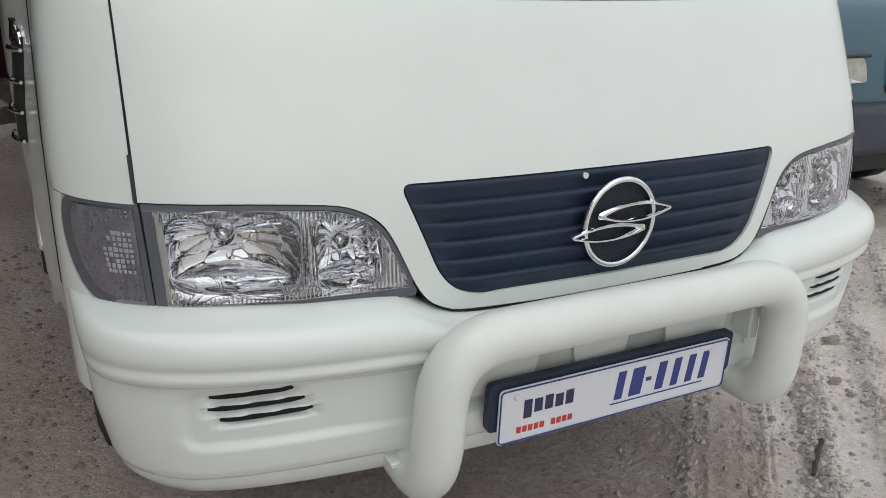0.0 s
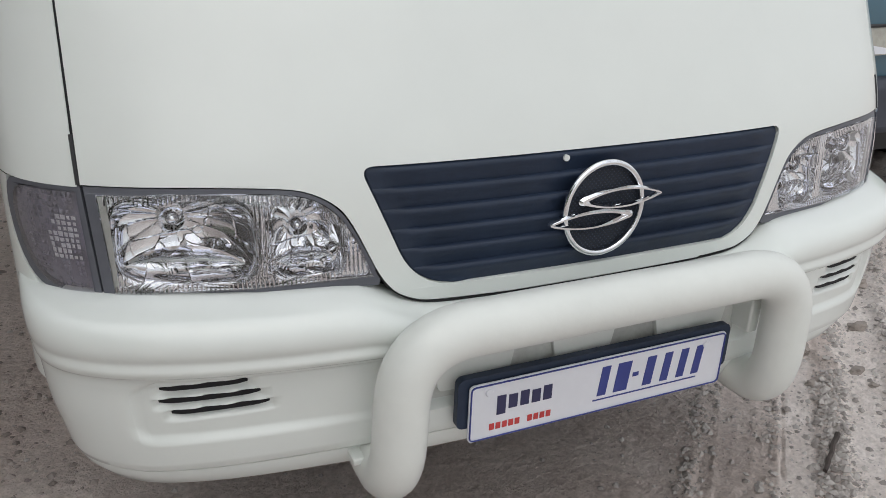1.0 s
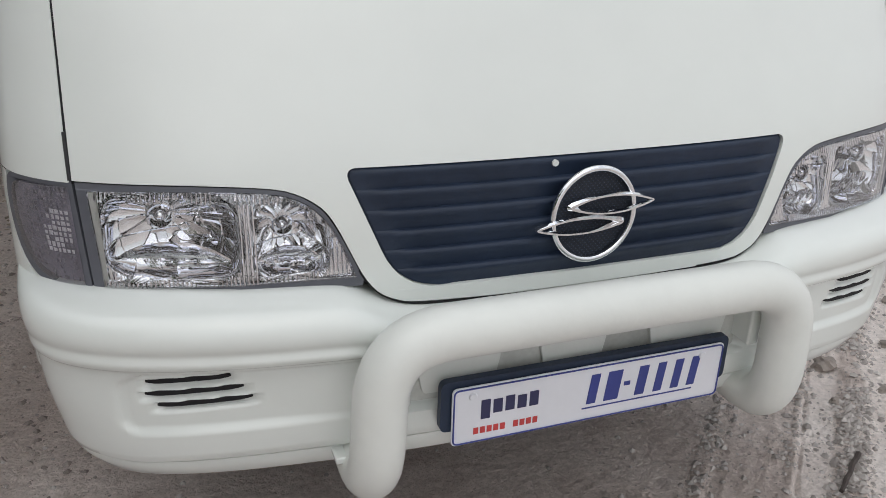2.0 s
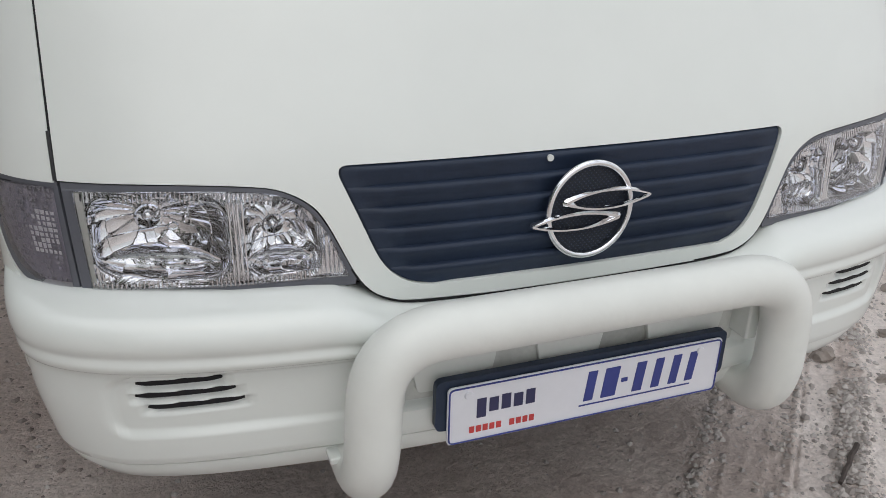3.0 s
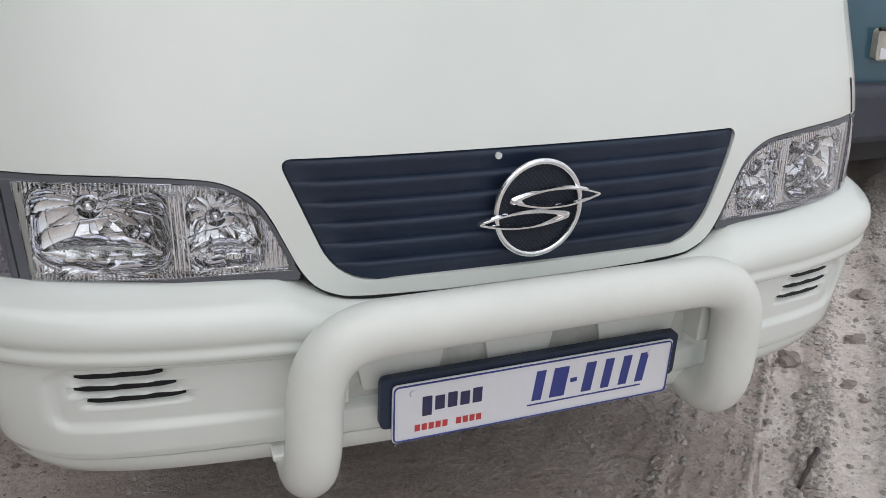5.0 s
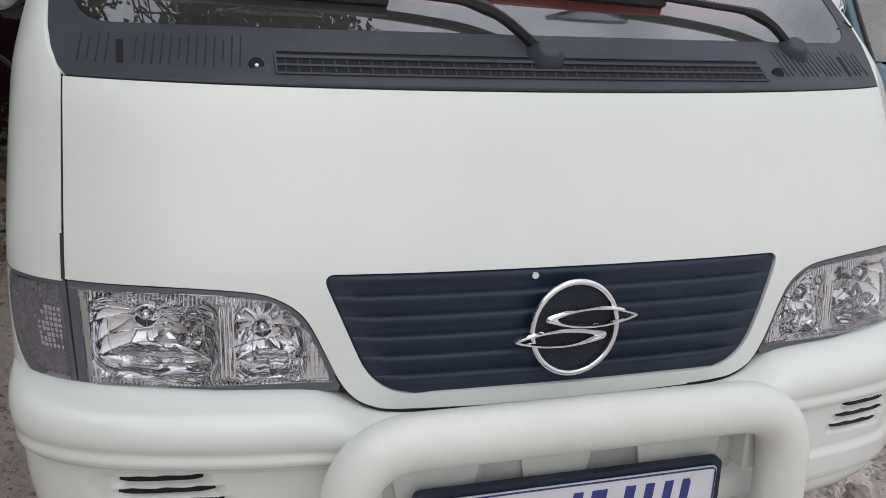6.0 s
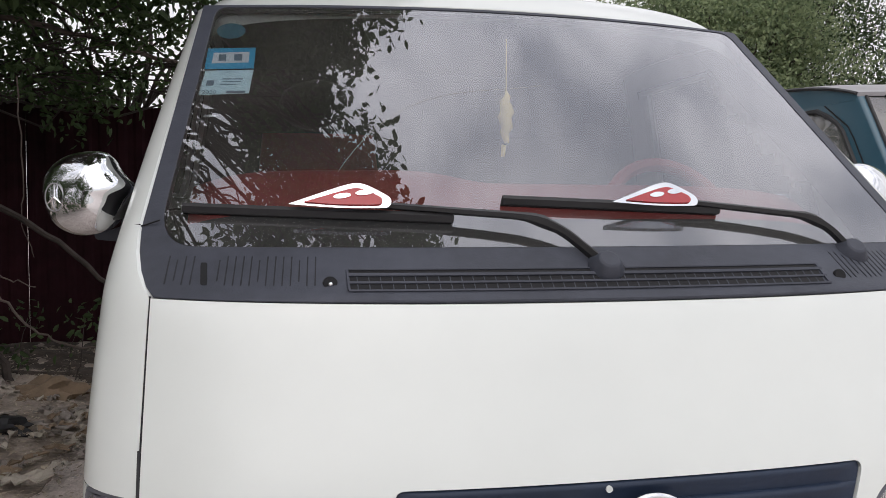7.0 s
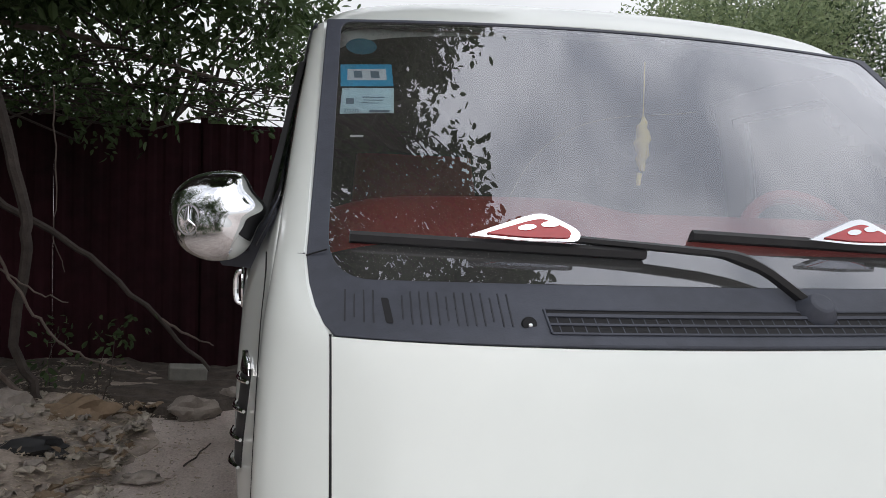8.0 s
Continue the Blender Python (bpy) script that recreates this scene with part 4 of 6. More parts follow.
def van_screen():
    right = [(0.757, 1.2205), (0.772, 1.235), (0.785, 1.26), (0.792, 1.29), (0.795, 1.333), (0.732, 1.870)]
    outer = right + [(-x, z) for x, z in reversed(right)]
    zs = sorted(set([round(z, 4) for _, z in outer] + [round(z, 4) for _, z in SCREEN_IN] + [round(1.225 + 0.012 * i, 4) for i in range(10)] + [1.40, 1.50, 1.60, 1.70, 1.80]))
    zs[0] += 0.0002
    rows, hole = holed_rows(outer, SCREEN_IN, lambda x, z: cowl_face(x, z) - 0.003, zs, 5, 40)
    for row in rows:
        for k, (x, _, z) in enumerate(row):
            z -= dip(x) * smoothstep((1.262 - z) / 0.03)
            row[k] = (x, cowl_face(x, z) - 0.003, z)
    surround = part("windscreen_surround", rim(sheet(rows, hole), (0, 0.03, -0.012)), TRIM, van, "weathered dark grey plastic cowl and pillar trim", bevel=0.002)
    part("windscreen", sheet(panel_rows(SCREEN_IN, screen, 30, 24)), GLASS, van, "clear windscreen reflecting trees and cloud").visible_shadow = False

    # the arc that a wiper has scratched into the glass
    arc = [(-0.444, 1.432), (-0.378, 1.518), (-0.319, 1.556), (-0.221, 1.602), (-0.112, 1.628), (0.027, 1.643)]
    part("wiper_scratch", tube([(x, screen(x, z) - 0.0006, z) for x, z in zip(np.linspace(-0.444, 0.03, 24), np.polyval(np.polyfit([p[0] for p in arc], [p[1] for p in arc], 3), np.linspace(-0.444, 0.03, 24)))], 0.00025, 4), PRIMER, surround, "fine pale wiper scratch")

    # joint between cowl and pillar trim
    for sx in (-1, 1):
        j = tube([(sx * x, cowl_face(x, 1.333) - 0.0035, 1.333 + 0.010 * (0.795 - x) / 0.03) for x in (0.763, 0.780, 0.796)], 0.0016, 5)
        part("trim_joint", j, VOID, surround)

    # air intake: recess, frame and lattice
    def on(x, z, o=0.0):
        return (x, cowl_face(x, z) - 0.003 + o, z)

    poly = [(-0.442, 1.264), (0.436, 1.264), (0.428, 1.2335), (-0.442, 1.2335)]
    vent = part("air_intake", panel(poly, lambda x, z: cowl_face(x, z) - 0.003, 40, 3, -0.001, 0.002), VOID, surround, "dark air intake slots")
    lat = bmesh.new()
    for z, r in ((1.2645, 0.0020), (1.2560, 0.0042), (1.2445, 0.0030), (1.2330, 0.0026)):
        tube([on(-0.445 + 0.886 * k / 30, z, -0.002) for k in range(31)], r, 5, lat)
    for x in (-0.445, 0.437):
        tube([on(x, 1.2335, -0.002), on(x, 1.264, -0.002)], 0.0025, 5, lat)
    for k in range(45):
        x = -0.43 + 0.0192 * k
        tube([on(x, 1.2335, -0.0008), on(x, 1.2545, -0.0008)], 0.0011, 4, lat)
    part("lattice", lat, TRIM, vent)
    for sx in (-1, 1):
        for k in range(17):
            x = sx * (0.655 - 0.0132 * k) if k < 13 else sx * (0.698 + 0.014 * (k - 13))
            h = 0.022 - 0.006 * (k % 5 == 0)
            g = bmesh.new()
            w = 0.0012
            q = [g.verts.new((x + dx * w + (z - 1.262) * 0.10 * -sx, cowl_face(x, z) - 0.0045, z)) for dx, z in ((-1, 1.262 - h), (1, 1.262 - h), (1, 1.262 + h), (-1, 1.262 + h))]
            g.faces.new(q)
            rim(g, (0, 0.003, 0))
            part("rib_slot", g, GROOVE, surround)
        clip = panel(rounded([(sx * 0.680 - 0.0055, 1.274), (sx * 0.680 + 0.0055, 1.274), (sx * 0.677 + 0.0055, 1.240), (sx * 0.677 - 0.0055, 1.240)], 0.003, 3), lambda x, z: cowl_face(x, z) - 0.003, 4, 4, -0.0015, 0.004)
        part("clip_slot", clip, VOID, surround)
        sxp = sx * 0.474
        cup = tube([on(sxp, 1.243, 0.002), (sxp, cowl_face(sxp, 1.243) - 0.006, 1.2445)], [0.0125, 0.011], 16)
        part("screw_cup", cup, VOID, surround)
        if sx < 0:
            part("screw", blob(0.0042, (1, 0.7, 1), 1, 0.0, 2, (sxp, cowl_face(sxp, 1.243) - 0.008, 1.2425)), CHROME, surround, "bright screw head")


def van_wipers():
    def on(x, z, o=-0.022):
        return Vector((x, screen(x, z) + o, z))

    def wiper(pivot, elbow, joint, tip, heel, wing_x, lift, name_label):
        w = part("wiper", tube([Vector(pivot) + Vector((0, 0.020, -0.020)), Vector(pivot) + Vector((0, -0.006, 0.006)), Vector(pivot) + Vector((0, -0.020, 0.020))], [0.036, 0.033, 0.018], 12), TRIM, van, name_label, bevel=0.003)
        arm_pts = smooth_path([Vector(pivot) + Vector((0, -0.004, 0.006)), on(*elbow, -0.045), on(*joint, -0.036)], 0.06, 6)
        arm = bmesh.new()
        n = len(arm_pts)
        rows = []
        for i, p in enumerate(arm_pts):
            t = i / (n - 1)
            h = 0.0125 * (1 - t) + 0.0065 * t + 0.0035 * math.exp(-((t - 0.55) / 0.12) ** 2)
            rows.append([(p.x, p.y, p.z - h), (p.x, p.y - 0.010, p.z - h * 0.5), (p.x, p.y - 0.011, p.z + h * 0.5), (p.x, p.y + 0.002, p.z + h), (p.x, p.y + 0.006, p.z)])
        sheet(rows, bm=arm, closed=True)
        bmesh.ops.holes_fill(arm, edges=[e for e in arm.edges if len(e.link_faces) == 1])
        part("arm", arm, BLACK, w)
        rows = []
        for k in range(17):
            t = k / 16
            x, z = tip[0] + (heel[0] - tip[0]) * t, tip[1] + (heel[1] - tip[1]) * t
            p = on(x, z, -0.020)
            h = 0.0085
            rows.append([(p.x, p.y + 0.014, p.z - h - 0.004), (p.x, p.y - 0.006, p.z - h), (p.x, p.y - 0.009, p.z + h * 0.3), (p.x, p.y - 0.003, p.z + h), (p.x, p.y + 0.006, p.z + h * 0.2)])
        bl = sheet(rows, closed=True)
        bmesh.ops.holes_fill(bl, edges=[e for e in bl.edges if len(e.link_faces) == 1])
        part("blade", bl, BLACK, w)
        # red wing-shaped spoiler with a chrome edge
        a, b = wing_x
        tri = rounded([(a, lift + 1.3735), (a + (b - a) * 0.60, lift + 1.411), (a + (b - a) * 0.74, lift + 1.412), (b, lift + 1.384), (b - 0.006, lift + 1.367), (a + (b - a) * 0.5, lift + 1.366)], [0.004, 0.03, 0.03, 0.012, 0.012, 0.05], 5)
        lean = lambda k: (lambda x, z: screen(x, 1.375 + lift) - 0.054 + 0.75 * (z - 1.375 - lift) + k)
        sp = part("spoiler", panel(tri, lean(0.0), 14, 8, 0, 0.006), CHROME, w, "chrome edged red wing spoiler", bevel=0.002)
        cx, cz = sum(p[0] for p in tri) / len(tri), sum(p[1] for p in tri) / len(tri)
        small = [(cx + (x - cx) * 0.76 + (b - a) * 0.00, cz + (z - cz) * 0.66) for x, z in tri]
        part("inlay", panel(small, lean(-0.003), 12, 6, 0, 0.004), RED, sp, "glossy red inlay", bevel=0.001)
        for px, pz, r in ((0.52, 0.36, 0.012), (0.74, 0.52, 0.013)):
            ex, ez = a + (b - a) * px, lift + 1.374 + 0.04 * pz
            el = [(ex + r * 1.3 * math.cos(t), ez + r * 0.38 * math.sin(t) + 0.002 * math.cos(t)) for t in np.linspace(0, 2 * math.pi, 16, endpoint=False)]
            part("window", panel(el, lean(-0.0045), 6, 4, 0, 0.002), CHROME, sp)

    wiper((0.004, 0.205, 1.262), (-0.085, 1.350), (-0.40, 1.373), (-0.725, 1.367), (-0.25, 1.350), (-0.540, -0.357), 0.0, "black windscreen wiper with red wing spoiler")
    wiper((0.555, 0.285, 1.278), (0.50, 1.352), (0.21, 1.380), (-0.15, 1.383), (0.285, 1.366), (0.050, 0.232), 0.006, "black windscreen wiper with red wing spoiler")


def van_stickers():
    def sticker(poly, mat, label, o=0.006, parent=None, name="sticker"):
        return part(name, panel(poly, screen, 4, 4, o, 0.001), mat, parent or van, label)

    up = sticker([(-0.711, 1.735), (-0.602, 1.737), (-0.606, 1.678), (-0.715, 1.676)], STICKER_BLUE, "blue sticker inside the windscreen")
    sticker([(-0.697, 1.722), (-0.616, 1.724), (-0.618, 1.694), (-0.700, 1.692)], STICKER_WHITE, "white field", 0.0045, up, "field")
    for x0, x1 in ((-0.685, -0.668), (-0.650, -0.632)):
        sticker([(x0, 1.717), (x1, 1.717), (x1, 1.699), (x0, 1.699)], INK, "", 0.003, up, "bar")
    low = sticker([(-0.712, 1.672), (-0.606, 1.674), (-0.615, 1.612), (-0.722, 1.608)], STICKER_PALE, "pale blue printed sticker inside the windscreen")
    for z0, z1, x0, x1 in ((1.648, 1.6505, -0.672, -0.628), (1.641, 1.643, -0.672, -0.632), (1.634, 1.636, -0.676, -0.640), (1.6125, 1.6185, -0.662, -0.622), (1.632, 1.646, -0.706, -0.690)):
        sticker([(x0, z1), (x1, z1), (x1 - 0.002, z0), (x0 - 0.002, z0)], INK, "", 0.0045, low, "bar")
    face_font = bpy.data.curves.new("digits", "FONT")
    face_font.body, face_font.size = "2020", 0.0125
    text = bpy.data.objects.new("digits", face_font)
    print_mesh = bpy.data.meshes.new_from_object(text)
    bpy.data.objects.remove(text)
    digits = bmesh.new()
    digits.from_mesh(print_mesh)
    for v in digits.verts:
        x, z = -0.7150 + v.co.x * 1.25, 1.6112 + v.co.y
        v.co = (x, screen(x, z) + 0.0042, z)
    part("printed_digits", digits, INK, low, smooth=False)
    disc = [(-0.661 + 0.034 * math.cos(a), 1.788 + 0.024 * math.sin(a)) for a in np.linspace(0, 2 * math.pi, 28, endpoint=False)]
    sticker(disc, STICKER_DARK, "round dark blue sticker inside the windscreen")
    sticker([(-0.705, 1.560), (-0.680, 1.560), (-0.681, 1.555), (-0.706, 1.555)], STICKER_WHITE, "small white strip")


def van_cabin():
    """Dashboard with two red humps, seats, wheel and tassel behind the glass."""
    def top(x, k):
        return 1.238 + 0.185 * smoothstep(k / 0.95) + 0.03 * math.exp(-((x + 0.44) / 0.30) ** 6) * k - 0.02 * (abs(x) / 0.74) ** 6

    def shelf(k0, k1):
        return [[(x, screen(x, 1.30) + 0.05 + 0.42 * k, top(x, k)) for x in np.linspace(-0.74, 0.74, 50)] for k in np.linspace(k0, k1, 12)]
    rows = shelf(0.52, 1.0)
    rows.append([(x, y + 0.02, z - 0.02) for x, y, z in rows[-1]])
    rows.append([(x, y + 0.01, z - 0.35) for x, y, z in rows[-1]])
    dash = part("dashboard", sheet(rows), RED_CLOTH, van, "red leather dashboard under the windscreen")
    part("dash_front", sheet(shelf(0.0, 0.52)), DARK_CLOTH, dash, "dark plastic strip along the glass")
    wheel = part("steering_wheel", tube([(0.46 + 0.17 * math.cos(a), 0.84 + 0.10 * math.sin(a), 1.325 + 0.16 * math.sin(a)) for a in np.linspace(0, 2 * math.pi, 36, endpoint=False)], 0.019, 8, closed=True), RED_CLOTH, van, "red covered steering wheel")
    part("spoke", tube([(0.30, 0.84, 1.325), (0.46, 0.86, 1.30), (0.62, 0.84, 1.325)], 0.014, 8), DARK_CLOTH, wheel)
    for x in (-0.42, 0.38):
        back = sheet([[(x + 0.24 * (1 - 0.25 * k) * math.copysign(abs(math.cos(a)) ** 0.5, math.cos(a)), 1.45 + 0.12 * k + 0.07 * math.copysign(abs(math.sin(a)) ** 0.6, math.sin(a)), 1.00 + 0.60 * k) for a in np.linspace(0, 2 * math.pi, 24, endpoint=False)] for k in np.linspace(0, 1, 8)], closed=True)
        bmesh.ops.holes_fill(back, edges=[e for e in back.edges if len(e.link_faces) == 1])
        seat = part("front_seat", back, RED_CLOTH if x < 0 else DARK_CLOTH, van, "worn front seat")
        part("headrest", blob(0.11, (1.2, 0.5, 0.8), 2, 0.02, 2, (x, 1.60, 1.70)), DARK_CLOTH, seat)
        part("cushion", box(x - 0.24, x + 0.24, 1.00, 1.48, 0.85, 1.02), DARK_CLOTH, seat, bevel=0.04)
    tassel = part("tassel", tube([(0.011, 0.86, 1.79), (0.011, 0.86, 1.66)], 0.0015, 5), YELLOW_CLOTH, van, "yellow hanging tassel")
    r = [0.003, 0.008, 0.013, 0.016, 0.018, 0.018, 0.016, 0.015, 0.012, 0.009, 0.006]
    part("knot", tube([(0.011 + 0.004 * math.sin(k * 2.1), 0.86, 1.66 - 0.013 * k) for k in range(11)], r, 10), YELLOW_CLOTH, tassel)
    part("thread", tube([(0.006, 0.86, 1.525), (0.004, 0.86, 1.495)], [0.007, 0.005], 8), YELLOW_CLOTH, tassel)
    lining = sheet([[(x, screen(x, 1.850) + 0.012 + (1.80 - screen(x, 1.850) - 0.012) * k, 1.848 + 0.02 * math.sin(math.pi * k)) for x in np.linspace(-0.715, 0.715, 21)] for k in np.linspace(0, 1, 8)])
    part("headliner", rim(lining, (0, 0, 0.006)), DARK_CLOTH, van, "dark roof lining")
    for sx in (-1, 1):
        lining = sheet([[(sx * (curve(z, HALF) - 0.03), curve(z, NOSE) + curve(z, DEEP) + t, z) for t in (-0.03, 0.04, 0.12)] for z in np.linspace(1.25, 1.85, 10)])
        part("pillar_lining", lining, DARK_CLOTH, van)
    # dark wall added behind the seats to keep rear window light out
    wall = sheet([[(t * (curve(z, HALF) - 0.010 if z < 1.86 else 0.72), 1.80, z) for t in np.linspace(-1, 1, 9)] for z in list(np.linspace(0.42, 1.855, 12)) + [1.86, 1.95]])
    part("added_cabin_wall", rim(wall, (0, 0.02, 0)), DARK_CLOTH, van, "added dark wall that keeps the cabin dim")
    part("cabin_floor", box(-0.80, 0.80, 0.36, 1.80, 0.60, 0.62), DARK_CLOTH, van)


def wing_mirror(sx):
    """Chrome shell: domed front that tapers into a pointed neck, dark sail and underside."""
    knots = [Vector(p) for p in ((1.058, 1.408), (1.042, 1.449), (1.005, 1.476), (0.955, 1.486), (0.910, 1.480), (0.888, 1.446), (0.861, 1.411), (0.878, 1.375), (0.897, 1.332), (0.930, 1.309), (0.985, 1.307), (1.036, 1.337))]
    shape = []
    for i in range(len(knots)):
        a, b, c, d = (knots[(i + k) % len(knots)] for k in (-1, 0, 1, 2))
        shape += [0.5 * (2 * b + (c - a) * t + (2 * a - 5 * b + 4 * c - d) * t * t + (3 * b - a - 3 * c + d) * t ** 3) for t in np.linspace(0, 1, 6, endpoint=False)]
    cx, cz = 0.972, 1.398
    rows = []
    for k in np.linspace(0, 1, 26):
        g = math.sin(math.pi / 2 * k)
        rows.append([(sx * (cx + (x - cx) * g), 0.668 + 0.088 * (1 - max(0.0, 1 - g ** 2.3) ** (1 / 2.3)) + 0.20 * max(0.0, 0.93 - x) * g * g + 0.16 * (z - cz) * g + 0.56 * (x - cx) * g, cz + (z - cz) * g) for x, z in shape])
    rows.append([(sx * (cx + (x - cx) * 0.97), 0.79, cz + (z - cz) * 0.97) for x, z in shape])
    bm = sheet(rows, closed=True)
    bmesh.ops.remove_doubles(bm, verts=bm.verts, dist=1e-5)
    bmesh.ops.holes_fill(bm, edges=[e for e in bm.edges if len(e.link_faces) == 1])
    m = part("wing_mirror", bm, CHROME, van, "chrome door mirror with a dark foot", sharp=70)
    sail = rounded([(0.895, 1.350), (0.900, 1.322), (0.958, 1.304), (0.952, 1.293), (0.868, 1.285), (0.838, 1.300), (0.826, 1.440), (0.838, 1.440), (0.862, 1.395)], 0.004, 2)
    prism = bmesh.new()
    front = [prism.verts.new((sx * x, 0.795 - 0.10 * (0.9 - x), z)) for x, z in sail]
    prism.faces.new(front)
    got = bmesh.ops.extrude_face_region(prism, geom=prism.faces[:])["geom"]
    bmesh.ops.translate(prism, verts=[g for g in got if isinstance(g, bmesh.types.BMVert)], vec=(0, 0.09, 0))
    bmesh.ops.recalc_face_normals(prism, faces=prism.faces)
    part("foot", prism, TRIM, m, "dark grey plastic foot", bevel=0.004)
    ry = lambda x: 0.6685 + 0.56 * (x - 0.972) + 0.09 * max(0.0, x - 0.985)
    mark = part("roundel", tube([(sx * (1.010 + 0.021 * math.cos(a)), ry(1.010 + 0.021 * math.cos(a)), 1.386 + 0.029 * math.sin(a)) for a in np.linspace(0, 2 * math.pi, 28, endpoint=False)], 0.0014, 6, closed=True), STEEL, m)
    for a in (90, 210, 330):
        tip = 1.010 + 0.020 * math.cos(radians(a))
        part("spoke", tube([(sx * 1.010, ry(1.010) - 0.001, 1.386), (sx * tip, ry(tip), 1.386 + 0.028 * math.sin(radians(a)))], [0.0028, 0.0008], 5), CHROME, mark)


def van_side_details():
    for sx in (-1, 1):
        # chrome ornament on the front door: four bars over a black fluted strip, under a pointed chrome cap
        orn = part("door_ornament", rim(sheet([[(sx * (door_x(y + 0.10 * t, z) + 0.003 + 0.004 * math.sin(math.pi * t)), y + 0.10 * t, z) for t in np.linspace(0, 1, 7)] for y, z in ((0.585, 1.112), (0.590, 1.085), (0.610, 1.030), (0.635, 0.970), (0.660, 0.908))]), (sx * -0.004, 0, 0)), BLACK, van, "chrome ribbed ornament on the door")
        for k in range(4):
            z = 1.091 - 0.060 * k
            y = 0.575 + 0.026 * k
            part("bar", tube([(sx * (door_x(y + 0.135 * t, z) + 0.004 + 0.011 * math.sin(math.pi * min(1.0, 0.1 + t))), y + 0.135 * t, z - 0.007 * t) for t in np.linspace(0, 1, 9)], [0.0035, 0.0045, 0.005, 0.005, 0.005, 0.005, 0.005, 0.0045, 0.0035], 8), CHROME, orn, "chrome bar")
        cap = sheet([[(sx * (door_x(y + w * t, z) + 0.005 + 0.006 * math.sin(math.pi * t)), y + w * t, z) for t in np.linspace(0, 1, 6)] for y, w, z in ((0.640, 0.010, 1.140), (0.612, 0.050, 1.128), (0.598, 0.085, 1.112), (0.590, 0.100, 1.100))])
        part("cap", rim(cap, (sx * -0.004, 0, 0)), CHROME, orn, "chrome cap")
        # pull handle: a slim loop in a chrome bowl
        hx = door_x(1.34, 1.20)
        bowl = sheet([[(sx * (hx + dx), 1.34 + r * 0.8 * math.cos(a), 1.205 + r * math.sin(a)) for a in np.linspace(0, 2 * math.pi, 20, endpoint=False)] for r, dx in ((0.058, 0.002), (0.056, 0.007), (0.046, 0.007), (0.036, 0.003), (0.001, 0.001))], closed=True)
        hand = part("door_handle", bowl, CHROME, van, "chrome door handle")
        part("grip", tube(smooth_path([(sx * (hx + 0.002), 1.33, 1.250), (sx * (hx + 0.020), 1.335, 1.246), (sx * (hx + 0.023), 1.34, 1.205), (sx * (hx + 0.020), 1.335, 1.165), (sx * (hx + 0.002), 1.33, 1.160)], 0.018, 4), 0.0075, 8), CHROME, hand)
        step = box(sx * 0.905 - 0.022, sx * 0.905 + 0.022, 1.75, 2.35, 0.20, 0.52)
        part("side_step", step, BLACK, van, "black side step", bevel=0.01)
        # joint between the pillar and the corner panel
        seam = [(sx * curve(1.336, HALF) * math.sin(a) ** (2 / ROUND), curve(1.336, NOSE) + curve(1.336, DEEP) * (1 - max(0.0, math.cos(a)) ** (2 / ROUND)) + 0.0004, 1.336 - 0.010 * k) for k, a in ((k, 1.20 + 0.37 * k) for k in np.linspace(0, 1, 10))]
        part("panel_joint", tube(seam, 0.0011, 5), VOID, van)
        # side glass with dark frames and pale rain visors
        for a, b in ((0.80, 1.72), (1.82, 2.95), (3.02, 4.35)):
            rows = []
            for z in np.linspace(1.36, 1.80, 10):
                w = curve(z, HALF) + flare(1.6, z) + 0.002
                lo = max(a, curve(z, NOSE) + 0.42) if a < 1 else a
                rows.append([(sx * (w + 0.004), lo + (b - lo) * t, z) for t in np.linspace(0, 1, 8)])
            g = part("side_window", rim(sheet(rows), (-sx * 0.004, 0, 0)), SIDE_TINT, van, "dark tinted side window")
            edge = [rows[0][0], rows[0][-1], rows[-1][-1], rows[-1][0]]
            part("window_frame", tube([Vector(p) + Vector((sx * 0.002, 0, 0)) for p in edge], 0.010, 6, closed=True), BLACK, g)
        vis = sheet([[(sx * (curve(z, HALF) + flare(1.6, z) + 0.006 + 0.02 * t), curve(z, NOSE) + 0.46 + 0.05 * t, z) for t in (0, 0.5, 1)] for z in np.linspace(1.42, 1.80, 10)])
        part("rain_visor", rim(vis, (0, 0.004, 0)), TINT, van, "smoked rain visor")
        gap = tube([(sx * (curve(z, HALF) + flare(curve(z, NOSE) + curve(z, DEEP) + 0.085) + 0.0005), curve(z, NOSE) + curve(z, DEEP) + 0.085, z) for z in np.linspace(0.72, 1.33, 20)], 0.0014, 5)
        part("door_gap", gap, VOID, van)
        post = sheet([[(sx * (curve(z, HALF) + 0.004 + flare(1.0, z)), curve(z, NOSE) + curve(z, DEEP) + 0.08 + 0.10 * t, z) for t in (0, 0.5, 1)] for z in np.linspace(1.34, 1.83, 12)])
        part("door_seal", rim(post, (0, 0.0, 0.004)), BLACK, van, "black door seal")


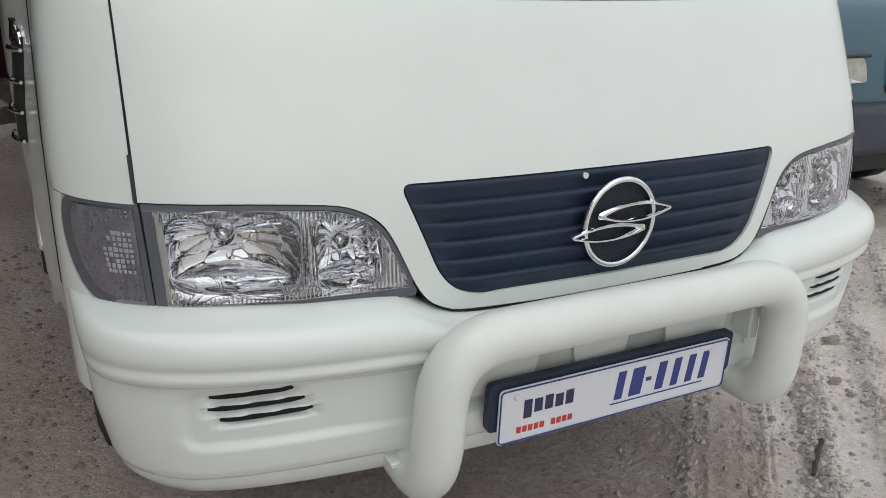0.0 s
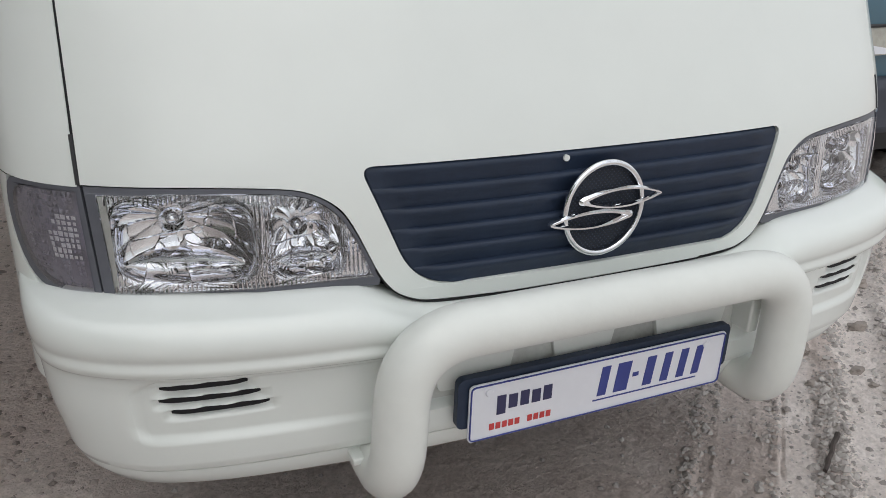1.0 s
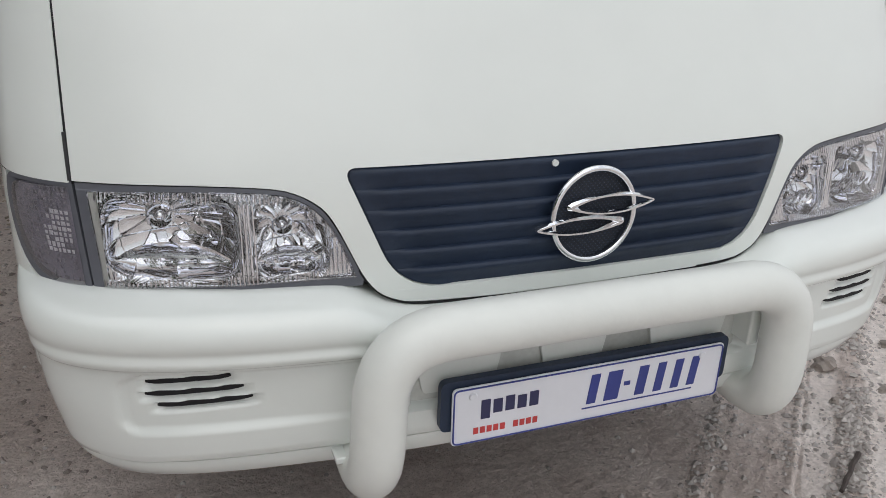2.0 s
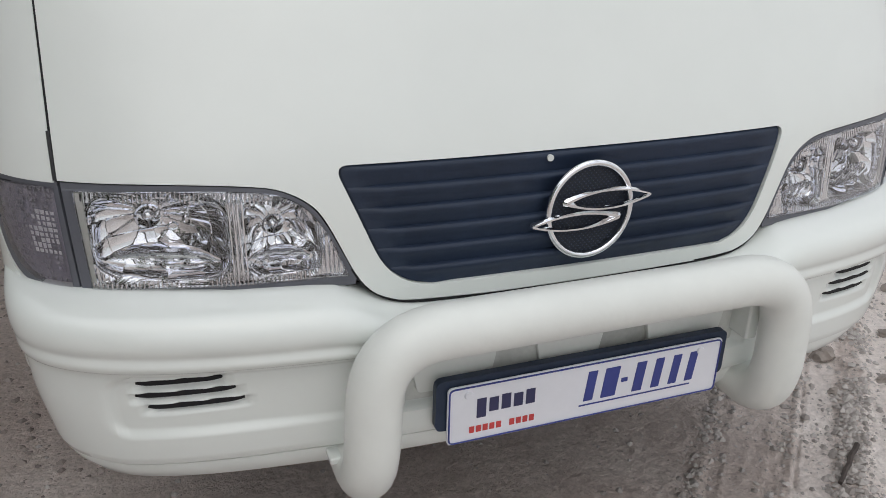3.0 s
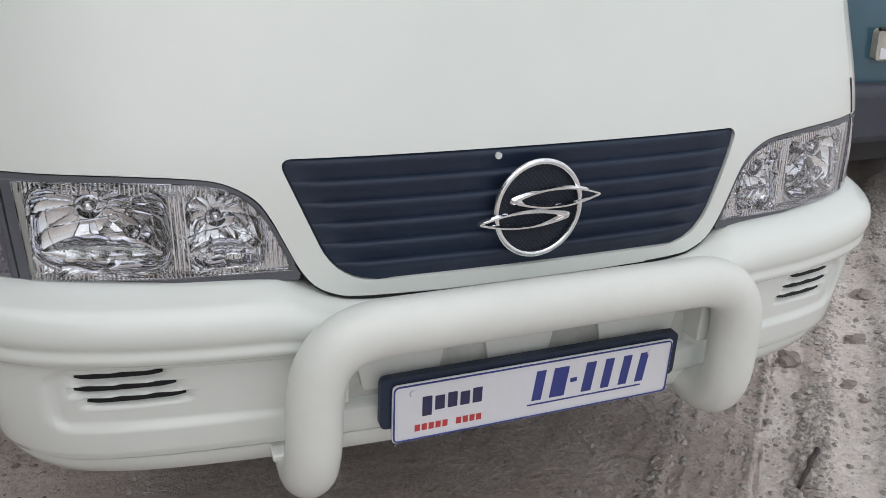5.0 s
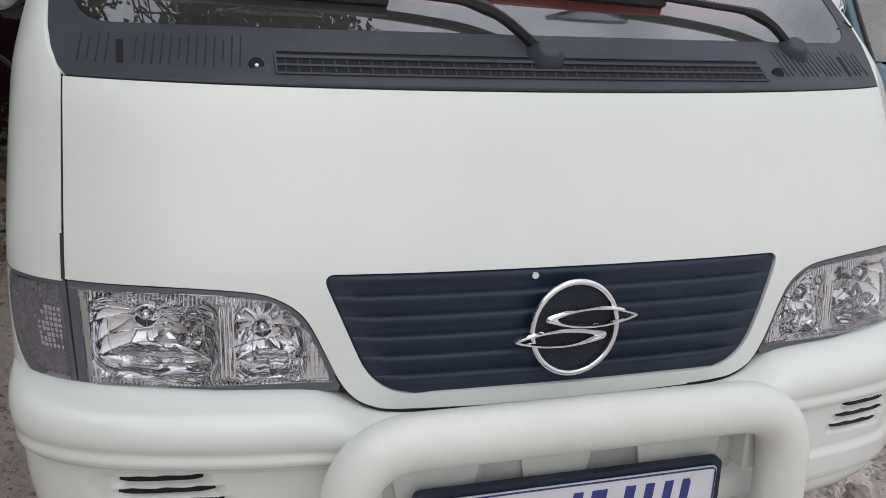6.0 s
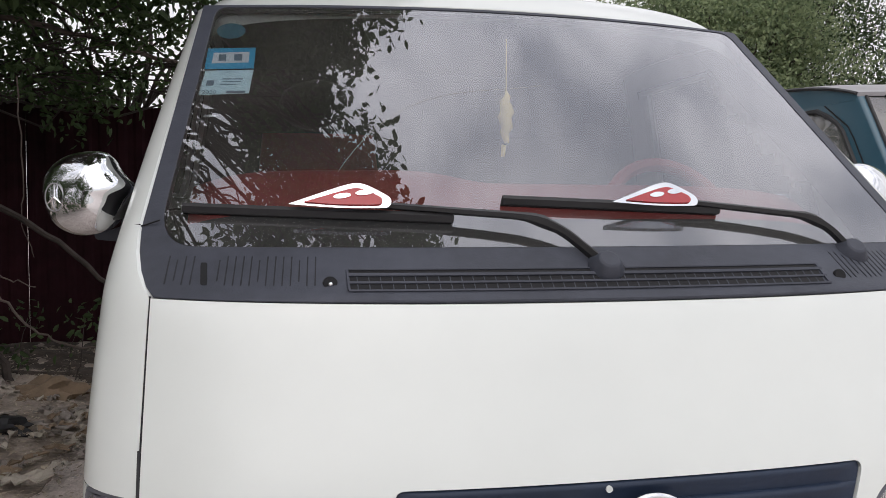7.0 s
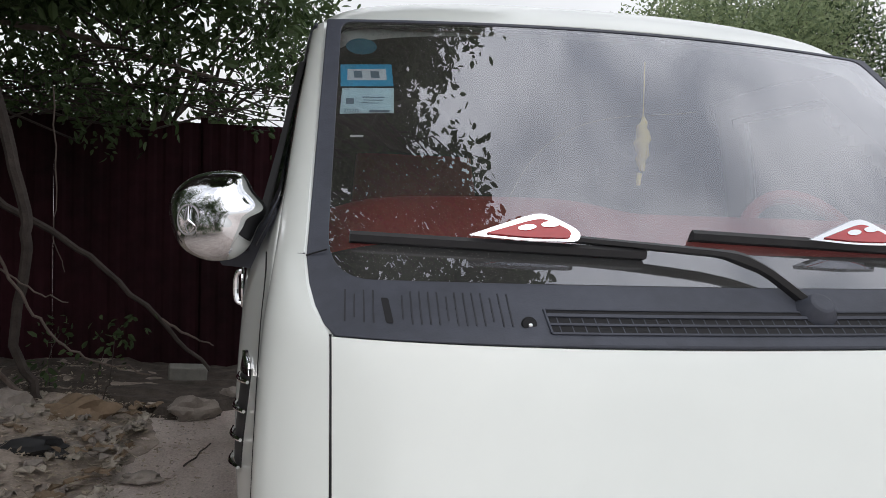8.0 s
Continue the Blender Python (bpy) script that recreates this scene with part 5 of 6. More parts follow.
def van_wheels():
    for sx in (-1, 1):
        for yc in (1.05, 3.72):
            xo = sx * 0.836
            prof = [(0.19, -0.20), (0.27, -0.205), (0.325, -0.19), (0.335, -0.15), (0.336, -0.05), (0.325, -0.01), (0.27, 0.006), (0.20, 0.0)]
            rows = [[(xo + sx * d, yc + r * math.cos(a), 0.335 + r * math.sin(a)) for a in np.linspace(0, 2 * math.pi, 48, endpoint=False)] for r, d in prof]
            w = part("wheel", sheet(rows, closed=True), TYRE, van, "worn black tyre on a steel rim")
            prof = [(0.20, -0.002), (0.185, -0.02), (0.17, -0.05), (0.09, -0.035), (0.07, -0.01), (0.02, -0.005), (0.001, -0.005)]
            rows = [[(xo + sx * d, yc + r * math.cos(a), 0.335 + r * math.sin(a)) for a in np.linspace(0, 2 * math.pi, 32, endpoint=False)] for r, d in prof]
            part("rim", sheet(rows, closed=True), STEEL, w)
            liner = sheet([[(sx * x, yc + 0.392 * math.cos(a), 0.34 + 0.392 * math.sin(a)) for a in np.linspace(0, math.pi, 24)] for x in (0.55, 0.72, 0.855)])
            part("wheel_arch_liner", liner, BLACK, van)


van_sides()
van_roof()
van_bonnet()
van_grille()
for side in (-1, 1):
    head_lamp(side)
    side_lamp(side)
van_bumper()
van_bull_bar()
number_plate()
van_screen()
van_wipers()
van_stickers()
van_cabin()
for side in (-1, 1):
    wing_mirror(side)
van_side_details()
van_wheels()


# ---- the yard ----
def track_height(x, y):
    """Ruts and lumps of the dirt: low under the van, rutted beside it."""
    p = Vector((x, y, 0))
    h = 0.012 * noise.noise(p * 0.8) + 0.006 * noise.noise(p * 3.1) + 0.003 * noise.noise(p * 9.0)
    rough = 0.35 + 0.65 * smoothstep(noise.noise(Vector((x * 3.4, y * 1.2, 7))) * 2.0 + 0.4)
    h += rough * (0.0035 * max(0.0, noise.noise(p * 24.0)) + 0.0030 * max(0.0, noise.noise(p * 47.0 + Vector((3, 1, 0)))))
    # tyre tracks run askew past the van's nose
    u = x - y + 0.012 * noise.noise(Vector((x * 2.0, y * 2.0, 5))) + 0.004 * noise.noise(p * 14.0)
    v = x + y
    if 0.1 < u < 2.4 and -3 < v < 8:
        crumb = 0.6 + 0.8 * noise.noise(Vector((u * 5, v * 7, 1)))
        for c, w, a in ((0.30, 0.014, 0.008), (0.37, 0.008, 0.006), (0.50, 0.008, 0.006), (0.583, 0.014, 0.011), (0.606, 0.008, -0.020), (0.80, 0.045, 0.008), (1.08, 0.05, 0.009), (1.34, 0.03, 0.012), (1.62, 0.05, 0.012)):
            d = (u - c) / w
            if abs(d) < 3:
                h += a * math.exp(-d * d) * crumb
        smooth = math.exp(-((u - 0.68) / 0.065) ** 4) + math.exp(-((u - 0.94) / 0.09) ** 4) + math.exp(-((u - 1.2) / 0.08) ** 4)
        if 0.30 < u < 0.60:
            # the bars that a tyre's tread has pressed
            d = ((v + 0.25 * (u - 0.45)) / 0.098) % 1.0 - 0.5
            h += 0.0055 * math.exp(-(d / 0.09) ** 2) * max(0.0, 0.5 + 1.2 * noise.noise(Vector((u * 9, v * 4, 2))))
        lumps = max(0.0, noise.noise(p * 19.0 + Vector((0, 4, 0)))) ** 1.5 * 0.026 + max(0.0, noise.noise(p * 38.0)) * 0.011
        h += lumps * max(0.0, 1 - smooth) * (0.35 if u < 0.6 else 1.0)
        h -= 0.006 * smooth
    # a clod heaped beside the track
    r = math.hypot((x - 1.30) / 0.10, (y - 0.645) / 0.075)
    if r < 1.5:
        h += 0.030 * math.exp(-r * r * 1.6) * (1.0 + 0.9 * noise.noise(p * 22.0))
    h += smoothstep((-1.35 - x) / 1.2) * smoothstep((y - 2.2) / 1.5) * (0.09 + 0.06 * noise.noise(p * 2.3))
    return h


def ground_sheet():
    def axis(lo, hi, fine0, fine1, step):
        a = list(np.arange(fine0, fine1 + 1e-6, step))
        left, k = [], step
        while (left[-1] if left else a[0]) > lo:
            k *= 1.35
            left.append((left[-1] if left else a[0]) - k)
        right, k = [], step
        while (right[-1] if right else a[-1]) < hi:
            k *= 1.35
            right.append((right[-1] if right else a[-1]) + k)
        return left[::-1] + a + right

    xs, ys = axis(-600, 600, -3.6, 3.0, 0.03), axis(-600, 600, -0.5, 6.4, 0.03)
    xs = sorted([x for x in xs if not 0.3 < x < 2.0] + list(np.arange(0.3, 2.0, 0.0065)))
    ys = sorted([y for y in ys if not -0.1 < y < 1.2] + list(np.arange(-0.1, 1.2, 0.0065)))
    rows = [[(x, y, track_height(x, y) if abs(x) < 40 and abs(y) < 40 else 0.0) for x in xs] for y in ys]
    g = finish("ground", sheet(rows), DIRT, sharp=60)
    tagged(g, "pinkish grey compacted dirt with ruts and grit", "ground", kind="structure")


def scatter(name, label, count, place, size, mat, seed, flat=0.6):
    """Loose bits in one mesh."""
    rnd = random.Random(seed)
    bm = bmesh.new()
    for _ in range(count):
        x, y = place(rnd)
        r = size(rnd)
        z = track_height(x, y) + r * flat * 0.15
        a = rnd.random() * 6.28
        top = bm.verts.new((x + r * 0.2 * rnd.uniform(-1, 1), y + r * 0.2 * rnd.uniform(-1, 1), z + r * flat * rnd.uniform(0.5, 1)))
        low = bm.verts.new((x, y, z - r * flat))
        n = rnd.choice((5, 5, 6))
        q = [bm.verts.new((x + r * rnd.uniform(0.7, 1.15) * math.cos(a + 6.283 * s / n), y + r * rnd.uniform(0.6, 1.1) * math.sin(a + 6.283 * s / n), z + r * 0.2 * rnd.uniform(-1, 1))) for s in range(n)]
        for s in range(n):
            bm.faces.new((top, q[s], q[(s + 1) % n]))
            bm.faces.new((low, q[(s + 1) % n], q[s]))
    return tagged(finish(name, bm, mat, smooth=False), label, "grit", kind="stuff")


def fence():
    """Dark red ribbed sheet-metal fence behind the van."""
    f = thing("metal_fence", "dark red ribbed sheet metal fence in shade", "fence", at=(0, 6.6, 0))
    for i in range(9):
        x0 = -10.0 + 1.22 * i
        rows = []
        for z in (0.02, 0.7, 1.4, 2.25):
            rows.append([(x0 + 1.2 * k / 48, 0.012 * (1 if (k // 3) % 2 else 0) + 0.004 * (i % 2) + 0.02 * noise.noise(Vector((x0 + k * 0.02, z, 0))), z + 0.03 * noise.noise(Vector((i * 3.3, 0, 0)))) for k in range(49)])
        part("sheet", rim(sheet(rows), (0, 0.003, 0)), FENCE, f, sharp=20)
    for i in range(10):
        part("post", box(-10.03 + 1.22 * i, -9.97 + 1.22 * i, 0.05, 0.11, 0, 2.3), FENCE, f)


class Leaves:
    """Gathers single leaves, each of two faces, for one mesh."""

    def __init__(self):
        self.v, self.f = [], []

    def add(self, centre, spread, count, size, rng, droop=0.25, long=1.9):
        o = rng.normal(0, 0.5, (count, 3)).clip(-1.2, 1.2) * np.array(spread)
        p = np.array(centre) + o
        d = rng.normal(0, 1, (count, 3)) + np.array((0, 0, -droop))
        d /= np.linalg.norm(d, axis=1)[:, None]
        s = np.cross(d, rng.normal(0, 1, (count, 3)))
        s /= np.linalg.norm(s, axis=1)[:, None]
        n = np.cross(d, s)
        L = (size * rng.uniform(0.6, 1.25, count))[:, None]
        w = L / long / 2
        k = sum(len(q) for q in self.v)
        self.v.append(np.stack([p, p + d * L * 0.28 + s * w * 0.85 + n * L * 0.05, p + d * L * 0.66 + s * w * 0.8 + n * L * 0.05, p + d * L - n * L * 0.08, p + d * L * 0.66 - s * w * 0.8 + n * L * 0.05, p + d * L * 0.28 - s * w * 0.85 + n * L * 0.05], 1).reshape(-1, 3))
        i = k + 6 * np.arange(count)
        self.f += [tuple(q) for a in i.tolist() for q in ((a, a + 1, a + 2, a + 3), (a, a + 3, a + 4, a + 5))]

    def make(self, name, mat, parent=None):
        me = bpy.data.meshes.new(name)
        me.from_pydata(np.concatenate(self.v).tolist(), [], self.f)
        me.materials.append(mat)
        ob = new(name, me)
        ob.parent = parent
        return ob


def limb(path, r0, r1, bm, n=8):
    k = len(path)
    tube(path, [r0 + (r1 - r0) * i / (k - 1) for i in range(k)], n, bm)


def wander(a, b, n, amp, seed):
    a, b = Vector(a), Vector(b)
    return [a.lerp(b, i / n) + Vector([amp * math.sin(math.pi * i / n) * noise.noise(Vector((seed + q * 7.7, i * 0.7, 0))) * 2 for q in range(3)]) for i in range(n + 1)]


def yard_tree(name, base, label, limbs, clumps, leaf, mat, seed, trunk_r=0.12, loose=0.12):
    """Trunk, limbs that reach to the clumps, and a crown of single leaves."""
    rnd = random.Random(seed)
    t = thing(name, label, "tree", at=(0, 0, 0))
    bm = bmesh.new()
    top = Vector(base) + Vector((0.15, 0.1, limbs))
    limb(wander(base, top, 8, 0.18, seed), trunk_r, trunk_r * 0.7, bm, 10)
    part("trunk", bm, BARK, t)
    crown, rng = Leaves(), np.random.default_rng(seed)
    for i, (c, s, n) in enumerate(clumps):
        c = Vector(c)
        br = bmesh.new()
        limb(wander(top - Vector((0, 0, 0.4)), c, 7, 0.25, seed + i * 1.3), trunk_r * 0.26, 0.006, br, 6)
        for k in range(5):
            e = c + Vector((rnd.uniform(-1, 1) * s[0], rnd.uniform(-1, 1) * s[1], rnd.uniform(-1, 1) * s[2])) * 0.8
            limb(wander(c - (c - top) * 0.25, e, 5, 0.1, seed + i + k), 0.008, 0.003, br, 5)
            for _ in range(2):
                crown.add(e + Vector((rnd.gauss(0, loose), rnd.gauss(0, loose), rnd.gauss(0, loose))), Vector(s) * 0.6, max(1, n // 10), leaf, rng)
        part("limb", br, BARK, t)
    crown.make("crown", mat, t)
    return t


def near_trees():
    rnd = random.Random(5)
    # overhanging tree beside the van; its crown hangs over the left half of the cab
    edge = [(0.35, 0.02), (0.75, -0.16), (0.87, -0.32), (1.0, -0.46), (1.25, -0.36), (1.5, -0.19), (1.9, -0.02), (2.7, 0.2)]
    clumps = []
    while len(clumps) < 148:
        y = rnd.uniform(0.35, 2.7)
        x = curve(y, edge) - 0.17 - 2.0 * rnd.random() ** 1.15
        if math.hypot((x + 1.33) / 0.36, (y - 1.08) / 0.44) < 1.0:
            continue
        clumps.append(((x, y, 3.65 + 0.3 * rnd.uniform(-1, 1)), (0.20, 0.20, 0.18), 420))
    yard_tree("overhanging_tree", (-3.4, 3.4, 0.0), "leafy dark tree overhanging the van", 3.1, clumps, 0.052, LEAF_DARK, 3, 0.13, 0.04)
    # a second crown, out of view, added to shade the yard by the fence
    clumps = []
    for i in range(120):
        clumps.append(((rnd.uniform(-7.0, -1.0), rnd.uniform(4.2, 6.5), rnd.uniform(3.15, 4.2)), (0.60, 0.50, 0.3), 300))
    yard_tree("added_shade_tree", (-4.6, 5.6, 0.0), "unseen leafy tree added to shade the yard by the fence", 3.4, clumps, 0.13, LEAF_DARK, 8, 0.12)
    # trees behind the fence
    for k, bx in enumerate((-2.2, -5.2, -8.2)):
        clumps = []
        for i in range(42):
            z = rnd.uniform(2.25, 5.0)
            clumps.append(((bx + rnd.uniform(-2.0, 1.7), 7.6 + rnd.uniform(-1.1, 1.0), z), (0.42, 0.40, 0.28), 260))
        yard_tree("fence_tree", (bx, 7.8, 0.0), "dense dark green tree above the fence", 2.2, clumps, 0.088, LEAF_MID, 11 + k)
    # low twigs that hang before the fence's top
    clumps = [((-0.7 - 3.4 * rnd.random() ** 1.4, rnd.uniform(5.7, 6.3), rnd.uniform(2.2, 2.8)), (0.34, 0.25, 0.20), 150) for _ in range(15)]
    yard_tree("fence_tree", (-4.4, 6.2, 0.0), "dark drooping tree in front of the fence", 2.6, clumps, 0.075, LEAF_DARK, 61, 0.07)
    # trees along the yard's side
    for k, by in enumerate((-3.4, 0.2, 3.6)):
        clumps = []
        for i in range(48):
            z = rnd.uniform(0.5, 4.8)
            clumps.append(((-5.6 + rnd.uniform(-1.1, 1.1), by + rnd.uniform(-2.0, 2.0), z), (0.75, 0.75, 0.5), 240))
        yard_tree("side_tree", (-5.8, by, 0.0), "dense dark green tree along the yard", 2.2, clumps, 0.13, LEAF_DARK, 70 + k)


def far_trees():
    rnd = random.Random(21)
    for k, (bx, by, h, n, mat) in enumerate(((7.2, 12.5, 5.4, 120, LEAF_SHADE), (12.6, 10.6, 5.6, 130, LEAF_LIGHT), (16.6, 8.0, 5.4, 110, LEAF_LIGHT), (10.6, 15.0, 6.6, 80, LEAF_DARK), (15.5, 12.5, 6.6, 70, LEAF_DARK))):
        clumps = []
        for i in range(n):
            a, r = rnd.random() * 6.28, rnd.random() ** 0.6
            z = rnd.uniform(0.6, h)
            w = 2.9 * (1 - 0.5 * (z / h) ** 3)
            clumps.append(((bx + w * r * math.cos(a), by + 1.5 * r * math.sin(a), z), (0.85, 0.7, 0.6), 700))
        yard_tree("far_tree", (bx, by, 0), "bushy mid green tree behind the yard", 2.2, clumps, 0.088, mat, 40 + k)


def dead_branches():
    for i, (pts, r0, r1) in enumerate((
            ([(-2.34, 4.9, 0.10), (-2.52, 4.9, 0.51), (-2.44, 4.9, 1.15), (-2.45, 4.9, 1.40), (-2.62, 4.9, 2.09), (-2.8, 4.9, 2.9)], 0.030, 0.045),
            ([(-2.28, 4.7, 0.12), (-2.47, 4.7, 0.28), (-2.62, 4.65, 0.46), (-2.9, 4.6, 0.85)], 0.022, 0.012),
            ([(-1.28, 5.3, 0.26), (-1.65, 5.3, 0.65), (-2.13, 5.3, 1.10), (-2.55, 5.2, 1.38), (-3.1, 5.1, 1.72)], 0.014, 0.030),
            ([(-1.62, 4.7, 0.34), (-1.99, 4.7, 0.44), (-2.20, 4.7, 0.57), (-2.38, 4.7, 0.79), (-2.62, 4.7, 1.22), (-2.75, 4.7, 1.6)], 0.006, 0.012),
            ([(-1.26, 5.3, 0.44), (-1.45, 5.3, 0.53), (-1.65, 5.3, 0.65)], 0.005, 0.012),
            ([(-2.16, 4.8, 0.81), (-2.37, 4.8, 0.88), (-2.56, 4.75, 1.03)], 0.004, 0.007),
            ([(-4.2, 6.1, 3.10), (-3.3, 6.1, 2.98), (-2.5, 6.15, 2.86), (-1.8, 6.2, 2.70), (-1.15, 6.2, 2.52)], 0.034, 0.016),
            ([(-2.30, 5.3, 0.98), (-2.38, 5.3, 1.22), (-2.36, 5.3, 1.59), (-2.39, 5.3, 2.3)], 0.003, 0.006))):
        path = []
        for k in range(len(pts) - 1):
            path += wander(pts[k], pts[k + 1], 5, 0.02, i * 2.7 + k)[(1 if k else 0):]
        bm = bmesh.new()
        limb(path, r0, r1, bm, 7)
        b = finish("bare_branch", bm, DRY if i not in (0, 2) else BARK)
        tagged(b, "bare dry branch leaning by the fence", "branch", "dead branches")
    rng = np.random.default_rng(9)
    plant = thing("sapling", "small leafy sapling by the fence", "plant")
    stems, crown = bmesh.new(), Leaves()
    for c in ((-2.3, 5.2, 0.55), (-2.0, 5.2, 0.42), (-1.9, 5.1, 0.6), (-2.4, 5.1, 0.3)):
        crown.add(c, (0.22, 0.15, 0.12), 26, 0.07, rng)
        limb(wander((c[0] - 0.1, c[1], 0.05), c, 5, 0.05, c[0]), 0.006, 0.002, stems, 5)
    part("stems", stems, BARK, plant)
    crown.make("foliage", LEAF_MID, plant)


def rubble():
    rnd = random.Random(31)
    for i, (x, y, r, s, mat, label) in enumerate((
            (-2.04, 4.62, 0.150, (1.35, 0.8, 0.75), OCHRE, "large ochre clay lump"), (-1.36, 4.85, 0.13, (1.2, 0.8, 0.75), ROCK, "pale rounded stone"),
            (-1.49, 3.46, 0.075, (1.4, 0.9, 0.5), ROCK, "flat pale stone"), (-2.35, 4.3, 0.09, (1.2, 0.9, 0.7), ROCK, "pale stone"), (-2.5, 4.7, 0.14, (1.1, 0.9, 0.8), ROCK, "grey stone"),
            (-1.12, 5.3, 0.09, (1, 0.8, 0.9), ROCK, "pale stone"), (-1.75, 5.4, 0.08, (1.4, 0.9, 0.5), ROCK, "grey stone"), (-1.95, 3.9, 0.07, (1.3, 0.9, 0.6), ROCK, "pale stone"))):
        b = finish("stone", blob(r, s, i + 2, 0.28, 3, (0, 0, 0)), mat, sharp=28)
        b.location = (x, y, track_height(x, y) + r * s[2] * 0.55)
        tagged(b, label + " lying on the dirt", "stone", "rubble")
    for x, y, r, s, mat, label in ((1.25, 0.585, 0.030, (1.3, 1.0, 0.9), ROCK, "grey stone"), (1.34, 0.425, 0.019, (1.5, 0.9, 0.6), ROCK, "small dark stone"), (1.14, 0.42, 0.016, (1.2, 0.9, 0.6), ROCK, "small grey stone"),
                                   (1.58, 0.635, 0.026, (1.5, 0.9, 0.7), ROCK, "dark stone"), (1.87, 0.89, 0.030, (1.2, 1.0, 0.7), ROCK, "grey stone"), (1.32, 0.35, 0.013, (1.2, 0.9, 0.6), ROCK, "small stone"), (1.20, 0.66, 0.034, (1.5, 0.8, 0.6), ROCK, "flat grey stone")):
        b = finish("stone", blob(r, s, int(x * 100), 0.28, 3, (0, 0, 0)), mat, sharp=28)
        b.location = (x, y, track_height(x, y) + r * s[2] * 0.35)
        tagged(b, label + " in the tyre track's dirt", "stone", "rubble")
    block = finish("concrete_block", box(-0.15, 0.15, -0.08, 0.08, 0, 0.13), CONCRETE, bevel=0.012)
    block.matrix_world = pose(-1.50, 5.90, 0.06, 4, 3, 8)
    tagged(block, "grey concrete block standing by the fence", "block")
    for i in range(130):
        x, y = -1.62 - 1.4 * rnd.random() ** 1.3, rnd.uniform(2.9, 5.0)
        a, b = 0.020 + 0.09 * rnd.random() ** 2, rnd.uniform(0.012, 0.042)
        bm = sheet([[(a * (u - 0.5) * 2 + 0.02 * rnd.uniform(-1, 1), b * (v - 0.5) * 2 + 0.015 * rnd.uniform(-1, 1), 0.035 * rnd.uniform(0, 1)) for u in np.linspace(0, 1, 6)] for v in np.linspace(0, 1, 4)])
        o = finish("scrap_piece", rim(bm, (0, 0, -0.008)), rnd.choice((PALE_SCRAP, OCHRE, PALE_SCRAP, ROCK)), sharp=20)
        o.matrix_world = pose(x, y, track_height(x, y) + 0.055, rnd.uniform(-9, 9), rnd.uniform(-9, 9), rnd.uniform(0, 180))
        tagged(o, "broken pale scrap lying on the dirt", "scrap", "scraps")
    bag = finish("rubber_scrap", blob(0.17, (1.4, 0.8, 0.35), 8, 0.3, 3), BLACK, sharp=30)
    bag.location = (-2.12, 3.72, 0.12)
    tagged(bag, "dark rubber scrap lying in the rubble", "scrap")
    tw = bmesh.new()
    limb(wander((-1.30, 3.68, 0.02), (-1.18, 4.02, 0.05), 5, 0.02, 4), 0.006, 0.004, tw, 5)
    tagged(finish("twig", tw, BARK), "thin dark twig on the dirt", "twig")
    tw = bmesh.new()
    limb(wander((0.99, 0.19, track_height(0.99, 0.19) + 0.007), (0.83, 0.085, track_height(0.83, 0.085) + 0.007), 6, 0.006, 9), 0.008, 0.006, tw, 6)
    tagged(finish("twig", tw, BARK), "short grey-brown twig on the dirt", "twig")


def dry_litter():
    rnd = random.Random(77)
    bm = bmesh.new()
    for _ in range(8000):
        x = -1.2 - abs(rnd.gauss(0, 0.9))
        y = rnd.uniform(2.4, 6.3)
        if x > -1.62 and rnd.random() < 0.8:
            continue
        p = Vector((x, y, track_height(x, y) + 0.02 + 0.05 * smoothstep((-1.62 - x) / 0.5)))
        a = rnd.random() * 6.28
        d = Vector((math.cos(a), math.sin(a), rnd.uniform(-0.2, 0.4))).normalized()
        s = Vector((-math.sin(a), math.cos(a), rnd.uniform(-0.3, 0.3)))
        L, w = 0.012 + 0.06 * rnd.random() ** 2, rnd.uniform(0.003, 0.012)
        v = [bm.verts.new(p), bm.verts.new(p + d * L * 0.5 + s * w), bm.verts.new(p + d * L), bm.verts.new(p + d * L * 0.5 - s * w)]
        bm.faces.new(v)
    tagged(finish("dry_leaves", bm, LEAF_DRY), "dry leaves and straw on the dirt", "leaves", kind="stuff")


